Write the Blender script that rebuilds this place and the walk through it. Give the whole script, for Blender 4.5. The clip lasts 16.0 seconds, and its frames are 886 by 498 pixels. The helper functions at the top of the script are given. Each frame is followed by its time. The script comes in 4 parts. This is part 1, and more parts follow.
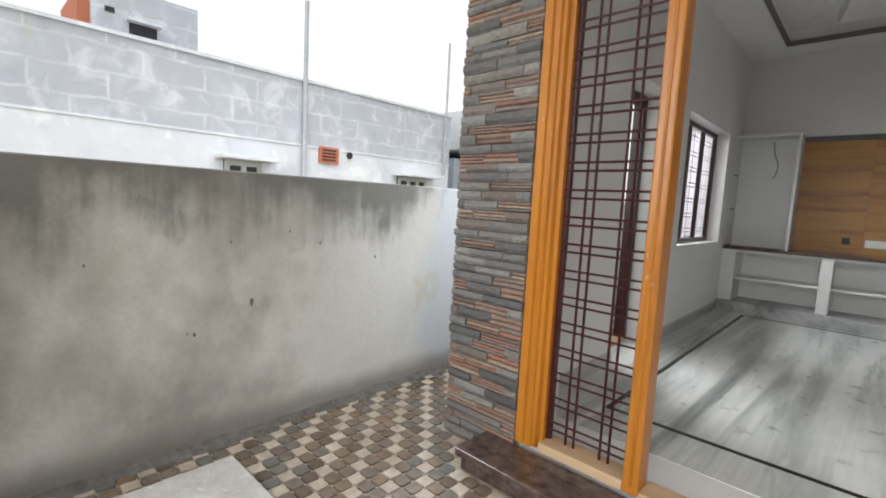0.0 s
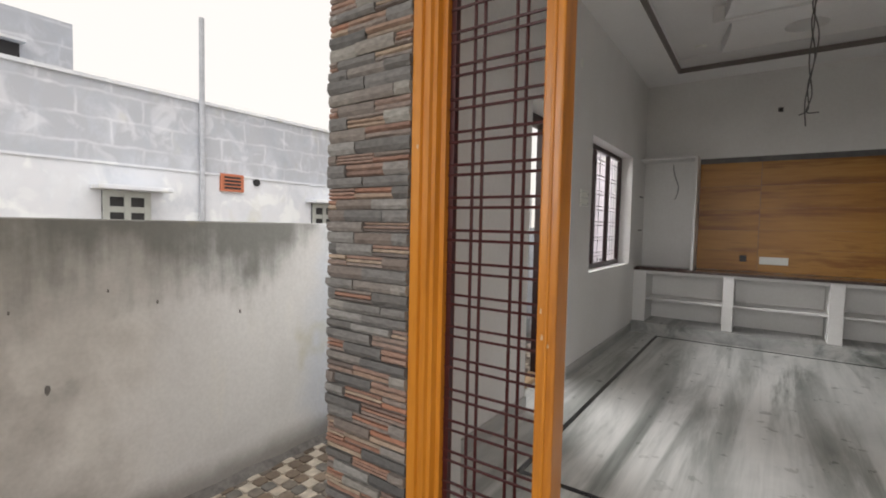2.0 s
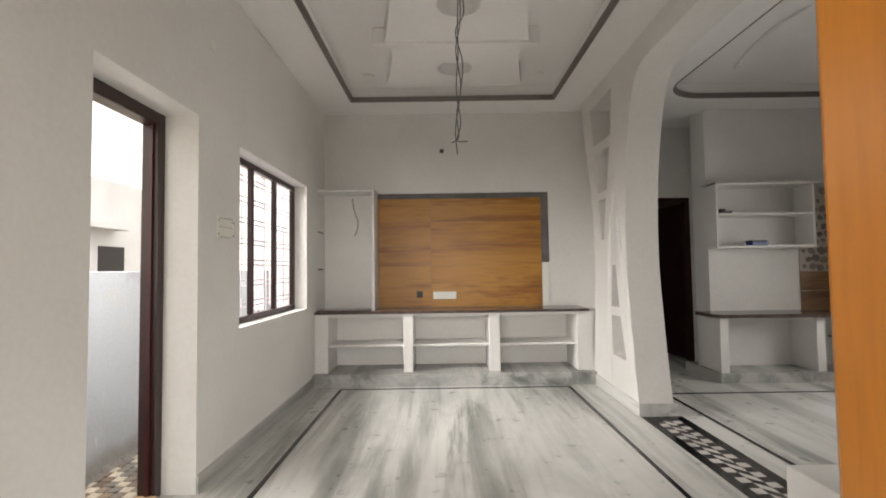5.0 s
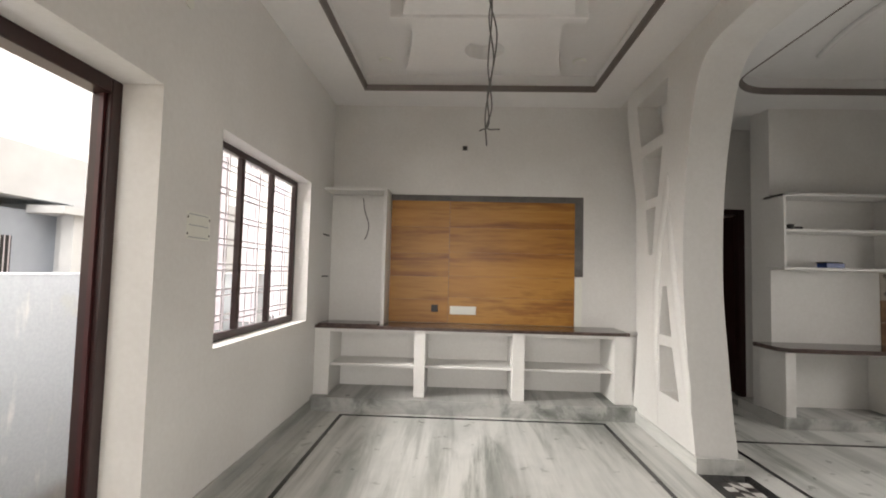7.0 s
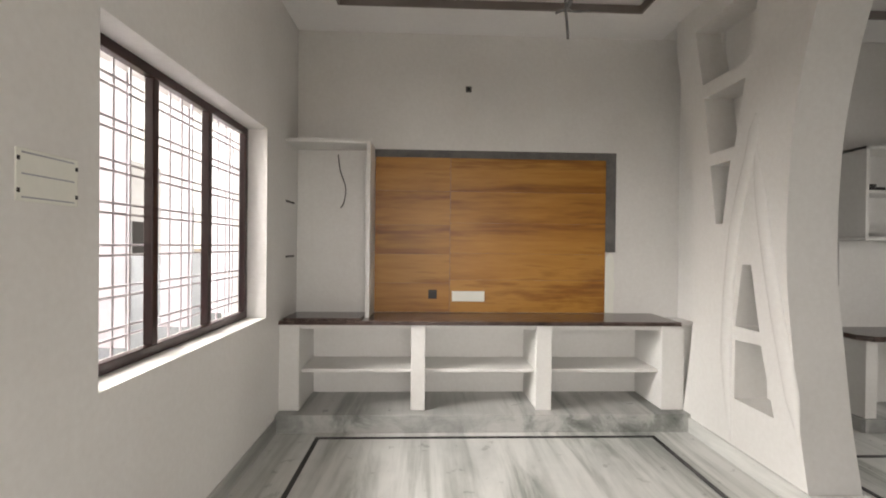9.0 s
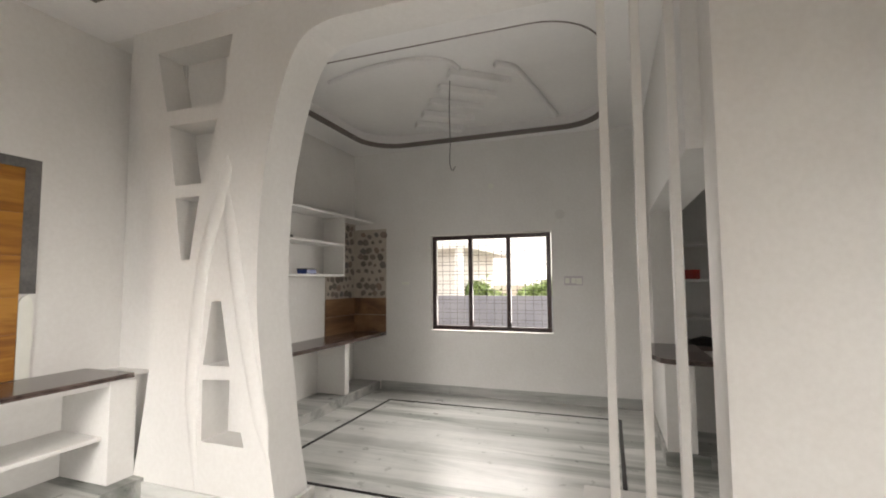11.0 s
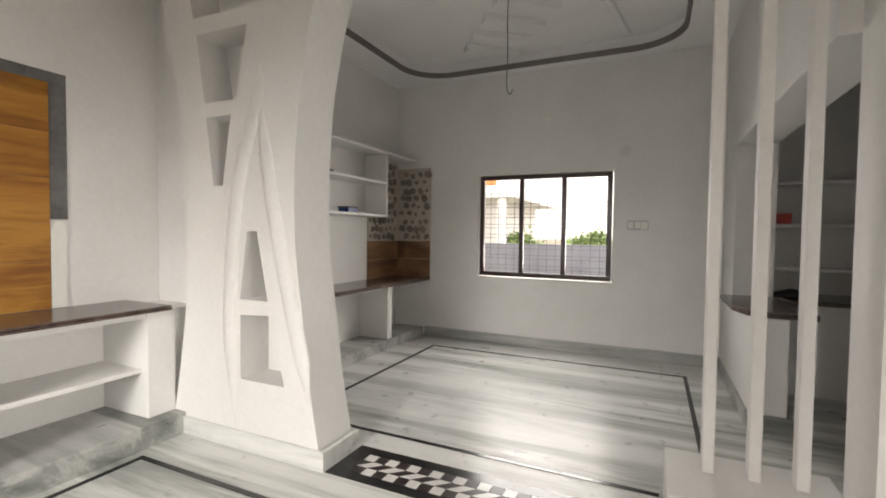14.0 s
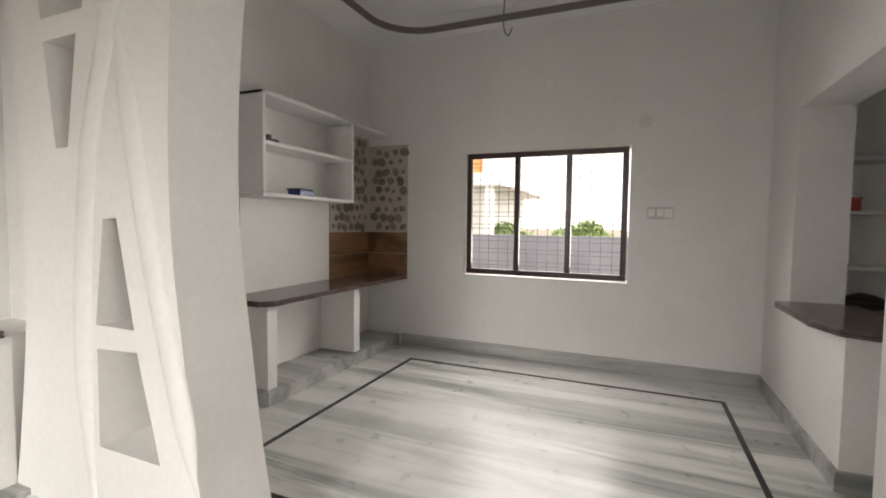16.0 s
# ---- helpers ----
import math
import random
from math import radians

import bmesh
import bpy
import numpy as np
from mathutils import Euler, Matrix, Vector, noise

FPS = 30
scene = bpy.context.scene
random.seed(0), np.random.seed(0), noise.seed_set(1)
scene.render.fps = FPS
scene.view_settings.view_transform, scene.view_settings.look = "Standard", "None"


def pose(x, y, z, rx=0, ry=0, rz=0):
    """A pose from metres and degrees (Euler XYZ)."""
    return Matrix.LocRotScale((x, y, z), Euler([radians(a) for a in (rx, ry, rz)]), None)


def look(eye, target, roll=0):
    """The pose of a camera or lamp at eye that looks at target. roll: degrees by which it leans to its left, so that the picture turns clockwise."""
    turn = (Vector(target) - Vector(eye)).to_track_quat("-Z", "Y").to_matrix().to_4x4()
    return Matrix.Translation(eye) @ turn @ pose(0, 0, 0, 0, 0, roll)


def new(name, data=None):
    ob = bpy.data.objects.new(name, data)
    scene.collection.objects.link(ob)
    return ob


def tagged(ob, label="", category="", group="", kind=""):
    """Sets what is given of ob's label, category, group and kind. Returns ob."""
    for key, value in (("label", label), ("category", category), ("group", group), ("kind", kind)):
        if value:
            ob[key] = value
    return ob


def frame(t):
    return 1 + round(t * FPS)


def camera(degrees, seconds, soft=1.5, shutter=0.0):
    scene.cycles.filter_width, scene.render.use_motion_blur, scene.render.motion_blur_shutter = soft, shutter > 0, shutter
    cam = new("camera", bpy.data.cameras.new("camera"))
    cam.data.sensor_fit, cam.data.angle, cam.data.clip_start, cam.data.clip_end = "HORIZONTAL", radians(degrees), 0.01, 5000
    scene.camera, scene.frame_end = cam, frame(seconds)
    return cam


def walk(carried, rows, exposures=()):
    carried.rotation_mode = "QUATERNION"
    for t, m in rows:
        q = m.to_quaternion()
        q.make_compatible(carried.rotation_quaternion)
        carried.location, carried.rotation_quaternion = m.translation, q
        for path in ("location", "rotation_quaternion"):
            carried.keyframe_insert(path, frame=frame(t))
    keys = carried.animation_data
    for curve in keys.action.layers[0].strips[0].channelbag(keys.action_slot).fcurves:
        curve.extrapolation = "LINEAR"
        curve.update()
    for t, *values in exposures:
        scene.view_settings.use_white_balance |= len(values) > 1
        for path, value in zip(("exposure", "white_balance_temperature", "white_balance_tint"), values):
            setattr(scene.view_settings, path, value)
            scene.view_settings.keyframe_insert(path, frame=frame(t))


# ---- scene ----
cam = camera(88.2, 16.0, 1.9)
PATH = [
    (0, (1.347, 0.633, 1.155), (-0.015, 2.083, 0.947), 3.0),
    (0.5, (1.247, 0.711, 1.157), (-0.477, 1.68, 0.859), 2.5),
    (1, (1.273, 0.82, 1.168), (-0.62, 1.374, 0.833), 0.2),
    (1.5, (1.324, 0.974, 1.166), (-0.428, 1.912, 0.94), -0.3),
    (2, (1.283, 1.098, 1.252), (0.143, 2.738, 1.15), 1.2),
    (2.5, (1.237, 1.24, 1.209), (0.797, 3.19, 1.275), 0.3),
    (3, (1.266, 1.43, 1.204), (1.106, 3.42, 1.31), -0.4),
    (3.5, (1.351, 1.626, 1.204), (1.317, 3.625, 1.261), -1.0),
    (3.7, (1.372, 1.664, 1.195), (1.385, 3.664, 1.234), -1.1),
    (5.8, (1.409, 2.427, 1.29), (1.374, 4.423, 1.414), 0.1),
    (6, (1.432, 2.458, 1.306), (1.364, 4.453, 1.435), 0.1),
    (6.5, (1.441, 2.527, 1.318), (1.355, 4.52, 1.455), 0.7),
    (7, (1.371, 2.75, 1.301), (1.295, 4.746, 1.409), 1.4),
    (7.5, (1.284, 2.973, 1.319), (1.176, 4.969, 1.385), 1.4),
    (8, (1.192, 3.261, 1.291), (1.041, 5.256, 1.296), 0.9),
    (8.2, (1.15, 3.38, 1.313), (0.999, 5.374, 1.301), 0.8),
    (10.3, (0.913, 4.138, 1.367), (2.228, 5.638, 1.508), 0.2),
    (10.5, (0.868, 4.177, 1.379), (2.413, 5.439, 1.519), 0.2),
    (11, (0.835, 4.202, 1.364), (2.711, 4.882, 1.501), -0.4),
    (11.5, (0.804, 4.167, 1.354), (2.79, 4.372, 1.47), -0.1),
    (12, (0.84, 4.123, 1.347), (2.838, 4.09, 1.437), 0.9),
    (12.5, (0.849, 4.117, 1.35), (2.848, 4.142, 1.407), 1.4),
    (13, (0.834, 4.216, 1.329), (2.81, 4.521, 1.368), 1.8),
    (13.5, (0.884, 4.349, 1.314), (2.778, 4.991, 1.303), 1.2),
    (14, (1.13, 4.429, 1.247), (2.946, 5.264, 1.178), 0.7),
    (14.5, (1.258, 4.395, 1.23), (3.102, 5.148, 1.055), 1.1),
    (15, (1.448, 4.465, 1.224), (3.313, 5.161, 1.028), 1.5),
    (15.3, (1.566, 4.597, 1.241), (3.432, 5.295, 1.059), 1.5),
    (15.5, (1.646, 4.653, 1.242), (3.511, 5.354, 1.075), 1.3),
    (16, (1.971, 4.751, 1.242), (3.811, 5.527, 1.131), 0.7),
]
walk(cam, [(t, look(eye, target, roll)) for t, eye, target, roll in PATH],
     exposures=[(0, 0.4, 6250, 8), (0.5, 0.26, 6150, 9), (1.0, 0.1, 6250, 9), (1.5, -0.05, 6300, 10), (2.5, 0.55, 6900, 13), (3.5, 0.95, 7000, 12), (6.0, 1.2, 7000, 12), (8.2, 1.0, 7000, 12), (10.5, 1.55, 7100, 13), (11.5, 1.45, 7000, 12), (16, 1.45, 7000, 12)])

# ---- world, sun, exposure ----
world = bpy.data.worlds.new("world")
scene.world = world
world.use_nodes = True
wn, wl = world.node_tree.nodes, world.node_tree.links
sky = wn.new("ShaderNodeTexSky")
sky.sky_type, sky.sun_disc = "NISHITA", False
sky.sun_elevation, sky.sun_rotation, sky.air_density, sky.dust_density = radians(58), radians(-60), 1.0, 1.0
haze = wn.new("ShaderNodeMix")  # thick even overcast over the clear-sky gradient
haze.data_type, haze.inputs[0].default_value, haze.inputs[7].default_value = "RGBA", 0.92, (8.7, 8.3, 7.8, 1)
wl.new(sky.outputs[0], haze.inputs[6])
wl.new(haze.outputs[2], wn["Background"].inputs["Color"])
wn["Background"].inputs["Strength"].default_value = 0.11

sun = new("sun", bpy.data.lights.new("sun", "SUN"))
sun.data.energy, sun.data.angle, sun.data.color = 1.1, radians(60), (1.0, 0.97, 0.93)
sun.matrix_world = look((3, -6, 8), (0, 0, 0))


def sky_lamp(name, at, target, sx, sy, watts, spread=180):
    """An added, unseen area lamp that stands in for skylight through the openings."""
    o = new(name, bpy.data.lights.new(name, "AREA"))
    o.data.shape, o.data.size, o.data.size_y, o.data.energy = "RECTANGLE", sx, sy, watts
    o.data.spread = radians(spread)
    o.matrix_world = look(at, target)


sky_lamp("sky_west", (-4.6, 5.2, 6.3), (0.0, 5.2, 1.0), 5.0, 2.2, 330)
sky_lamp("sky_west_low", (-5.5, 4.8, 3.5), (3.0, 4.4, 0.5), 5.0, 2.2, 150)
sky_lamp("sky_west_window", (-2.6, 5.7, 2.9), (3.0, 5.9, 1.3), 1.2, 2.2, 165)
sky_lamp("sky_east", (6.13, 5.54, 1.34), (3.0, 5.54, 0.3), 1.32, 1.02, 9, 140)
sky_lamp("sky_front", (0.2, -8.0, 3.2), (1.4, 7.0, 1.4), 9.0, 3.6, 420)


# ---- materials ----
def nodes_of(name, rough=0.6, metal=0.0):
    m = bpy.data.materials.new(name)
    m.use_nodes = True
    n, l = m.node_tree.nodes, m.node_tree.links
    b = n["Principled BSDF"]
    b.inputs["Roughness"].default_value = rough
    b.inputs["Metallic"].default_value = metal
    return m, n, l, b


def coords(n, l, scale=(1, 1, 1)):
    t = n.new("ShaderNodeNewGeometry")
    mp = n.new("ShaderNodeMapping")
    mp.inputs["Scale"].default_value = scale
    l.new(t.outputs["Position"], mp.inputs["Vector"])
    return mp.outputs[0]


def noise_node(n, l, vec, scale, detail=5.0, rough=0.55, distortion=0.0):
    x = n.new("ShaderNodeTexNoise")
    x.inputs["Scale"].default_value, x.inputs["Detail"].default_value = scale, detail
    x.inputs["Roughness"].default_value, x.inputs["Distortion"].default_value = rough, distortion
    l.new(vec, x.inputs["Vector"])
    return x.outputs["Fac"]


def ramp(n, l, fac, stops):
    r = n.new("ShaderNodeValToRGB")
    e = r.color_ramp.elements
    while len(e) < len(stops):
        e.new(0.5)
    for k, (p, c) in zip(e, stops):
        k.position, k.color = p, (*c, 1)
    l.new(fac, r.inputs["Fac"])
    return r.outputs["Color"]


def mix(n, l, fac, a, b, kind="MIX"):
    m = n.new("ShaderNodeMix")
    m.data_type, m.blend_type = "RGBA", kind
    for sock, v in ((m.inputs[0], fac), (m.inputs[6], a), (m.inputs[7], b)):
        if isinstance(v, (int, float)):
            sock.default_value = v
        elif isinstance(v, tuple):
            sock.default_value = (*v, 1)
        else:
            l.new(v, sock)
    return m.outputs[2]


def bump(n, l, b, height, strength=0.2, dist=0.01):
    x = n.new("ShaderNodeBump")
    x.inputs["Strength"].default_value, x.inputs["Distance"].default_value = strength, dist
    l.new(height, x.inputs["Height"])
    l.new(x.outputs[0], b.inputs["Normal"])


def speckled(name, lo, hi, scale=6, rough=0.6, fine=60, bump_s=0.1, metal=0.0, stretch=(1, 1, 1)):
    """Two-scale variation between two colours, with fine relief."""
    m, n, l, b = nodes_of(name, rough, metal)
    v = coords(n, l, stretch)
    big, small = noise_node(n, l, v, scale), noise_node(n, l, v, fine, 3)
    f = mix(n, l, 0.35, big, small)
    l.new(ramp(n, l, f, [(0.35, lo), (0.65, hi)]), b.inputs["Base Color"])
    bump(n, l, b, small, bump_s, 0.004)
    return m


def marble_mat(name, dark=1.0, rough=0.33):
    """White marble with long grey streaks along y."""
    m, n, l, b = nodes_of(name, rough)
    streak = noise_node(n, l, coords(n, l, (1.0, 0.075, 1.0)), 4.2, 8, 0.62, 0.6)
    fine = noise_node(n, l, coords(n, l, (1.0, 0.045, 1.0)), 26, 6, 0.6, 0.3)
    where = noise_node(n, l, coords(n, l, (1.0, 0.28, 1.0)), 1.5, 4, 0.55, 0.6)
    cloud = noise_node(n, l, coords(n, l), 7, 6)
    base = ramp(n, l, cloud, [(0.3, (0.55, 0.56, 0.55)), (0.7, (0.71, 0.71, 0.695))])
    vein = ramp(n, l, streak, [(0.34, (0.20, 0.215, 0.20)), (0.43, (0.35, 0.365, 0.345)), (0.49, (0.57, 0.58, 0.56)), (0.56, (0.73, 0.73, 0.71)), (1.0, (0.77, 0.77, 0.75))])
    thin = ramp(n, l, fine, [(0.36, (0.42, 0.44, 0.42)), (0.48, (1.0, 1.0, 1.0))])
    c = mix(n, l, ramp(n, l, where, [(0.38, (1.0,) * 3), (0.62, (0.35,) * 3)]), base, vein)
    c = mix(n, l, 0.14, c, thin, "MULTIPLY")
    smoke = noise_node(n, l, coords(n, l, (1.0, 0.2, 1.0)), 3.4, 7, 0.6, 0.9)
    c = mix(n, l, 0.5, c, ramp(n, l, smoke, [(0.34, (0.58, 0.60, 0.59)), (0.50, (0.95, 0.95, 0.94)), (1.0, (1.0, 1.0, 0.985))]), "MULTIPLY")
    l.new(mix(n, l, 1.0, c, (dark,) * 3, "MULTIPLY"), b.inputs["Base Color"])
    b.inputs["Specular IOR Level"].default_value = 0.4
    l.new(ramp(n, l, cloud, [(0.3, (rough * 0.75,) * 3), (0.7, (rough * 1.35,) * 3)]), b.inputs["Roughness"])
    bump(n, l, b, cloud, 0.02, 0.003)
    return m


def wood_mat(name, stops, axis, rough=0.35, scale=7.0, seed=True):
    m, n, l, b = nodes_of(name, rough)
    st = [5.0, 5.0, 5.0]
    st[axis] = 0.5
    v = coords(n, l, tuple(st))
    if seed:
        oi = n.new("ShaderNodeObjectInfo")
        add = n.new("ShaderNodeVectorMath")
        add.operation = "MULTIPLY_ADD"
        comb = n.new("ShaderNodeCombineXYZ")
        for i in range(3):
            l.new(oi.outputs["Random"], comb.inputs[i])
        l.new(comb.outputs[0], add.inputs[0])
        add.inputs[1].default_value = (7, 9, 11)
        l.new(v, add.inputs[2])
        v = add.outputs[0]
    g = noise_node(n, l, v, scale * 0.22, 8, 0.62, 0.8)
    f = noise_node(n, l, v, scale * 3, 4)
    l.new(ramp(n, l, mix(n, l, 0.22, g, f), stops), b.inputs["Base Color"])
    bump(n, l, b, f, 0.05, 0.003)
    return m


def varied(name, stops, rough=0.7, scale=30, bump_s=0.4):
    """Colour that differs from piece to piece, with grain."""
    m, n, l, b = nodes_of(name, rough)
    oi = n.new("ShaderNodeObjectInfo")
    geo = n.new("ShaderNodeNewGeometry")
    add = n.new("ShaderNodeMath")
    l.new(oi.outputs["Random"], add.inputs[0])
    l.new(geo.outputs["Random Per Island"], add.inputs[1])
    fr = n.new("ShaderNodeMath")
    fr.operation = "FRACT"
    l.new(add.outputs[0], fr.inputs[0])
    g = noise_node(n, l, coords(n, l, (1, 1, 2.5)), scale, 6)
    c = ramp(n, l, fr.outputs[0], stops)
    l.new(mix(n, l, 0.75, c, ramp(n, l, g, [(0.3, (0.45,) * 3), (0.7, (1.0,) * 3)]), "MULTIPLY"), b.inputs["Base Color"])
    bump(n, l, b, g, bump_s, 0.006)
    return m


def plaster_mat(name, a, b_, blotch, damp, newer=None, blocks=False):
    """Cement plaster with trowel clouds, dark damp streaks towards its top and stains along its foot."""
    m, n, l, b = nodes_of(name, 0.85)
    v = coords(n, l)
    c = ramp(n, l, noise_node(n, l, v, 1.5, 7, 0.6), [(0.33, a), (0.66, b_)])
    runs = noise_node(n, l, coords(n, l, (1.5, 1.5, 0.9)), 2.0, 8, 0.68, 0.5)
    sep = n.new("ShaderNodeSeparateXYZ")
    l.new(v, sep.inputs[0])
    mr = n.new("ShaderNodeMapRange")
    mr.inputs["From Min"].default_value, mr.inputs["From Max"].default_value = 0.62, 1.3
    l.new(sep.outputs["Z"], mr.inputs["Value"])
    mul = n.new("ShaderNodeMath")
    mul.operation = "MULTIPLY"
    l.new(mr.outputs[0], mul.inputs[0])
    l.new(ramp(n, l, runs, [(0.40, (0.0,) * 3), (0.56, (1.0,) * 3)]), mul.inputs[1])
    c = mix(n, l, mul.outputs[0], c, damp)
    patch = noise_node(n, l, coords(n, l), 2.3, 5, 0.5, 0.6)
    c = mix(n, l, ramp(n, l, patch, [(0.56, (0.0,) * 3), (0.66, (0.55,) * 3)]), c, blotch)
    foot = n.new("ShaderNodeMapRange")
    foot.inputs["From Min"].default_value, foot.inputs["From Max"].default_value = 0.10, -0.12
    l.new(sep.outputs["Z"], foot.inputs["Value"])
    f2 = n.new("ShaderNodeMath")
    f2.operation = "MULTIPLY"
    l.new(foot.outputs[0], f2.inputs[0])
    l.new(ramp(n, l, noise_node(n, l, v, 5, 5), [(0.3, (0.2,) * 3), (0.6, (0.9,) * 3)]), f2.inputs[1])
    c = mix(n, l, f2.outputs[0], c, (0.16, 0.15, 0.13))
    if newer:
        ny = n.new("ShaderNodeMapRange")
        ny.inputs["From Min"].default_value, ny.inputs["From Max"].default_value = 2.2, 3.4
        wob = n.new("ShaderNodeMath")
        wob.operation = "MULTIPLY_ADD"
        l.new(noise_node(n, l, v, 2.0, 5), wob.inputs[0])
        wob.inputs[1].default_value = 1.6
        l.new(sep.outputs["Y"], wob.inputs[2])
        off = n.new("ShaderNodeMath")
        off.inputs[1].default_value = -0.8
        l.new(wob.outputs[0], off.inputs[0])
        l.new(off.outputs[0], ny.inputs["Value"])
        c = mix(n, l, ny.outputs[0], c, newer)
    if blocks:
        br = n.new("ShaderNodeTexBrick")
        br.inputs["Scale"].default_value, br.inputs["Mortar Size"].default_value = 1.0, 0.035
        br.inputs["Mortar Smooth"].default_value = 0.9
        br.inputs["Brick Width"].default_value, br.inputs["Row Height"].default_value = 0.95, 0.42
        cm = n.new("ShaderNodeCombineXYZ")
        l.new(sep.outputs["Y"], cm.inputs[0])
        l.new(sep.outputs["Z"], cm.inputs[1])
        wb = n.new("ShaderNodeVectorMath")
        wb.operation = "MULTIPLY_ADD"
        nz = n.new("ShaderNodeTexNoise")
        nz.inputs["Scale"].default_value = 3.0
        l.new(v, nz.inputs["Vector"])
        l.new(nz.outputs["Color"], wb.inputs[0])
        wb.inputs[1].default_value = (0.12, 0.12, 0)
        l.new(cm.outputs[0], wb.inputs[2])
        l.new(wb.outputs[0], br.inputs["Vector"])
        sm = n.new("ShaderNodeMath")
        sm.operation = "MULTIPLY"
        l.new(br.outputs["Fac"], sm.inputs[0])
        l.new(ramp(n, l, noise_node(n, l, v, 1.7, 4), [(0.35, (0.05,) * 3), (0.65, (0.5,) * 3)]), sm.inputs[1])
        c = mix(n, l, sm.outputs[0], c, (0.70, 0.72, 0.75))
    yl = noise_node(n, l, coords(n, l, (1, 1, 0.8)), 1.1, 3)
    c = mix(n, l, ramp(n, l, yl, [(0.60, (0.0,) * 3), (0.72, (0.35,) * 3)]), c, (0.42, 0.40, 0.22))
    l.new(c, b.inputs["Base Color"])
    bump(n, l, b, noise_node(n, l, v, 40, 5), 0.25, 0.006)
    return m


def cement_mat(name):
    """Old cement render: mottled grey-brown, a ragged damp band along the top, a pale later patch and runs below it."""
    m, n, l, b = nodes_of(name, 0.88)
    v = coords(n, l)
    sep = n.new("ShaderNodeSeparateXYZ")
    l.new(v, sep.inputs[0])

    def plus(a, k, c):
        q = n.new("ShaderNodeMath")
        q.operation = "MULTIPLY_ADD"
        l.new(a, q.inputs[0])
        q.inputs[1].default_value = k
        l.new(c, q.inputs[2])
        return q.outputs[0]

    def span(a, lo, hi, top=1.0):
        q = n.new("ShaderNodeMapRange")
        q.interpolation_type = "SMOOTHSTEP"
        q.inputs["From Min"].default_value, q.inputs["From Max"].default_value, q.inputs["To Max"].default_value = lo, hi, top
        l.new(a, q.inputs["Value"])
        return q.outputs[0]

    big = noise_node(n, l, v, 1.1, 5, 0.5)
    mid = noise_node(n, l, coords(n, l, (1, 1, 0.75)), 4.2, 6, 0.55)
    runs = noise_node(n, l, coords(n, l, (9, 9, 0.9)), 1.0, 5, 0.6)
    c = ramp(n, l, plus(mid, 0.5, big), [(0.60, (0.36, 0.345, 0.32)), (0.74, (0.53, 0.515, 0.485)), (0.88, (0.69, 0.68, 0.65))])
    # pale later render on the far stretch, soft ragged border, bluish past y 2.9
    c = mix(n, l, span(plus(big, 1.2, sep.outputs["Y"]), 2.5, 2.85, 0.7), c, (0.64, 0.645, 0.64))
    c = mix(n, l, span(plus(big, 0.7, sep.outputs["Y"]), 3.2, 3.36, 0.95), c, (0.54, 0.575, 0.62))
    # from the side door on, colour darkened in place of a lower exposure
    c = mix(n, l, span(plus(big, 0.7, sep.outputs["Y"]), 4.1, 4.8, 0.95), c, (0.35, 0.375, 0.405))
    # paler again at the near end, left of the porch column
    c = mix(n, l, span(plus(big, 0.5, sep.outputs["Y"]), 0.55, 0.25, 0.6), c, (0.64, 0.635, 0.62))
    # square patch of later, greyer render with a pale trowelled rim and lime runs under it
    def within(lo, hi, top, z0, z1):
        wy, wz = plus(big, 0.5, plus(mid, 0.3, sep.outputs["Y"])), plus(big, -0.4, plus(mid, 0.3, sep.outputs["Z"]))
        k = None
        for q in (span(wy, lo, lo + 0.05), span(wy, hi, hi - 0.05), span(wz, z0, z0 + 0.05), span(wz, z1, z1 - 0.05)):
            if k is None:
                k = q
                continue
            g = n.new("ShaderNodeMath")
            g.operation = "MULTIPLY"
            l.new(k, g.inputs[0])
            l.new(q, g.inputs[1])
            k = g.outputs[0]
        g = n.new("ShaderNodeMath")
        g.operation, g.inputs[1].default_value = "MULTIPLY", top
        l.new(k, g.inputs[0])
        return g.outputs[0]

    c = mix(n, l, within(1.92, 2.46, 0.35, 0.50, 0.84), c, (0.70, 0.69, 0.65))
    c = mix(n, l, within(2.02, 2.38, 0.45, 0.78, 1.16), c, (0.46, 0.455, 0.43))
    c = mix(n, l, within(2.10, 2.28, 0.3, 0.18, 0.54), c, (0.72, 0.71, 0.67))
    # pale smear with lime runs
    c = mix(n, l, span(plus(mid, 0.8, runs), 1.0, 1.25, 0.6), c, (0.68, 0.67, 0.63))
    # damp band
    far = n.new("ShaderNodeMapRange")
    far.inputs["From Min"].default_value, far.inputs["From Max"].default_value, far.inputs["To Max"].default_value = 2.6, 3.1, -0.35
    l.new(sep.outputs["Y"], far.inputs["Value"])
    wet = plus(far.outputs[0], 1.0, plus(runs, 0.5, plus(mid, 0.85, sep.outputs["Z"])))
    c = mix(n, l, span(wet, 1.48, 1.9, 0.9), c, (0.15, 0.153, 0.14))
    # damp foot
    c = mix(n, l, span(plus(mid, -0.16, sep.outputs["Z"]), 0.0, -0.15, 0.75), c, (0.20, 0.185, 0.165))
    yl = noise_node(n, l, v, 1.9, 3)
    c = mix(n, l, span(yl, 0.66, 0.76, 0.4), c, (0.42, 0.39, 0.20))
    grain = noise_node(n, l, v, 55, 6)
    c = mix(n, l, 0.35, c, ramp(n, l, grain, [(0.3, (0.72,) * 3), (0.7, (1.0,) * 3)]), "MULTIPLY")
    l.new(c, b.inputs["Base Color"])
    bump(n, l, b, noise_node(n, l, v, 30, 6), 0.3, 0.006)
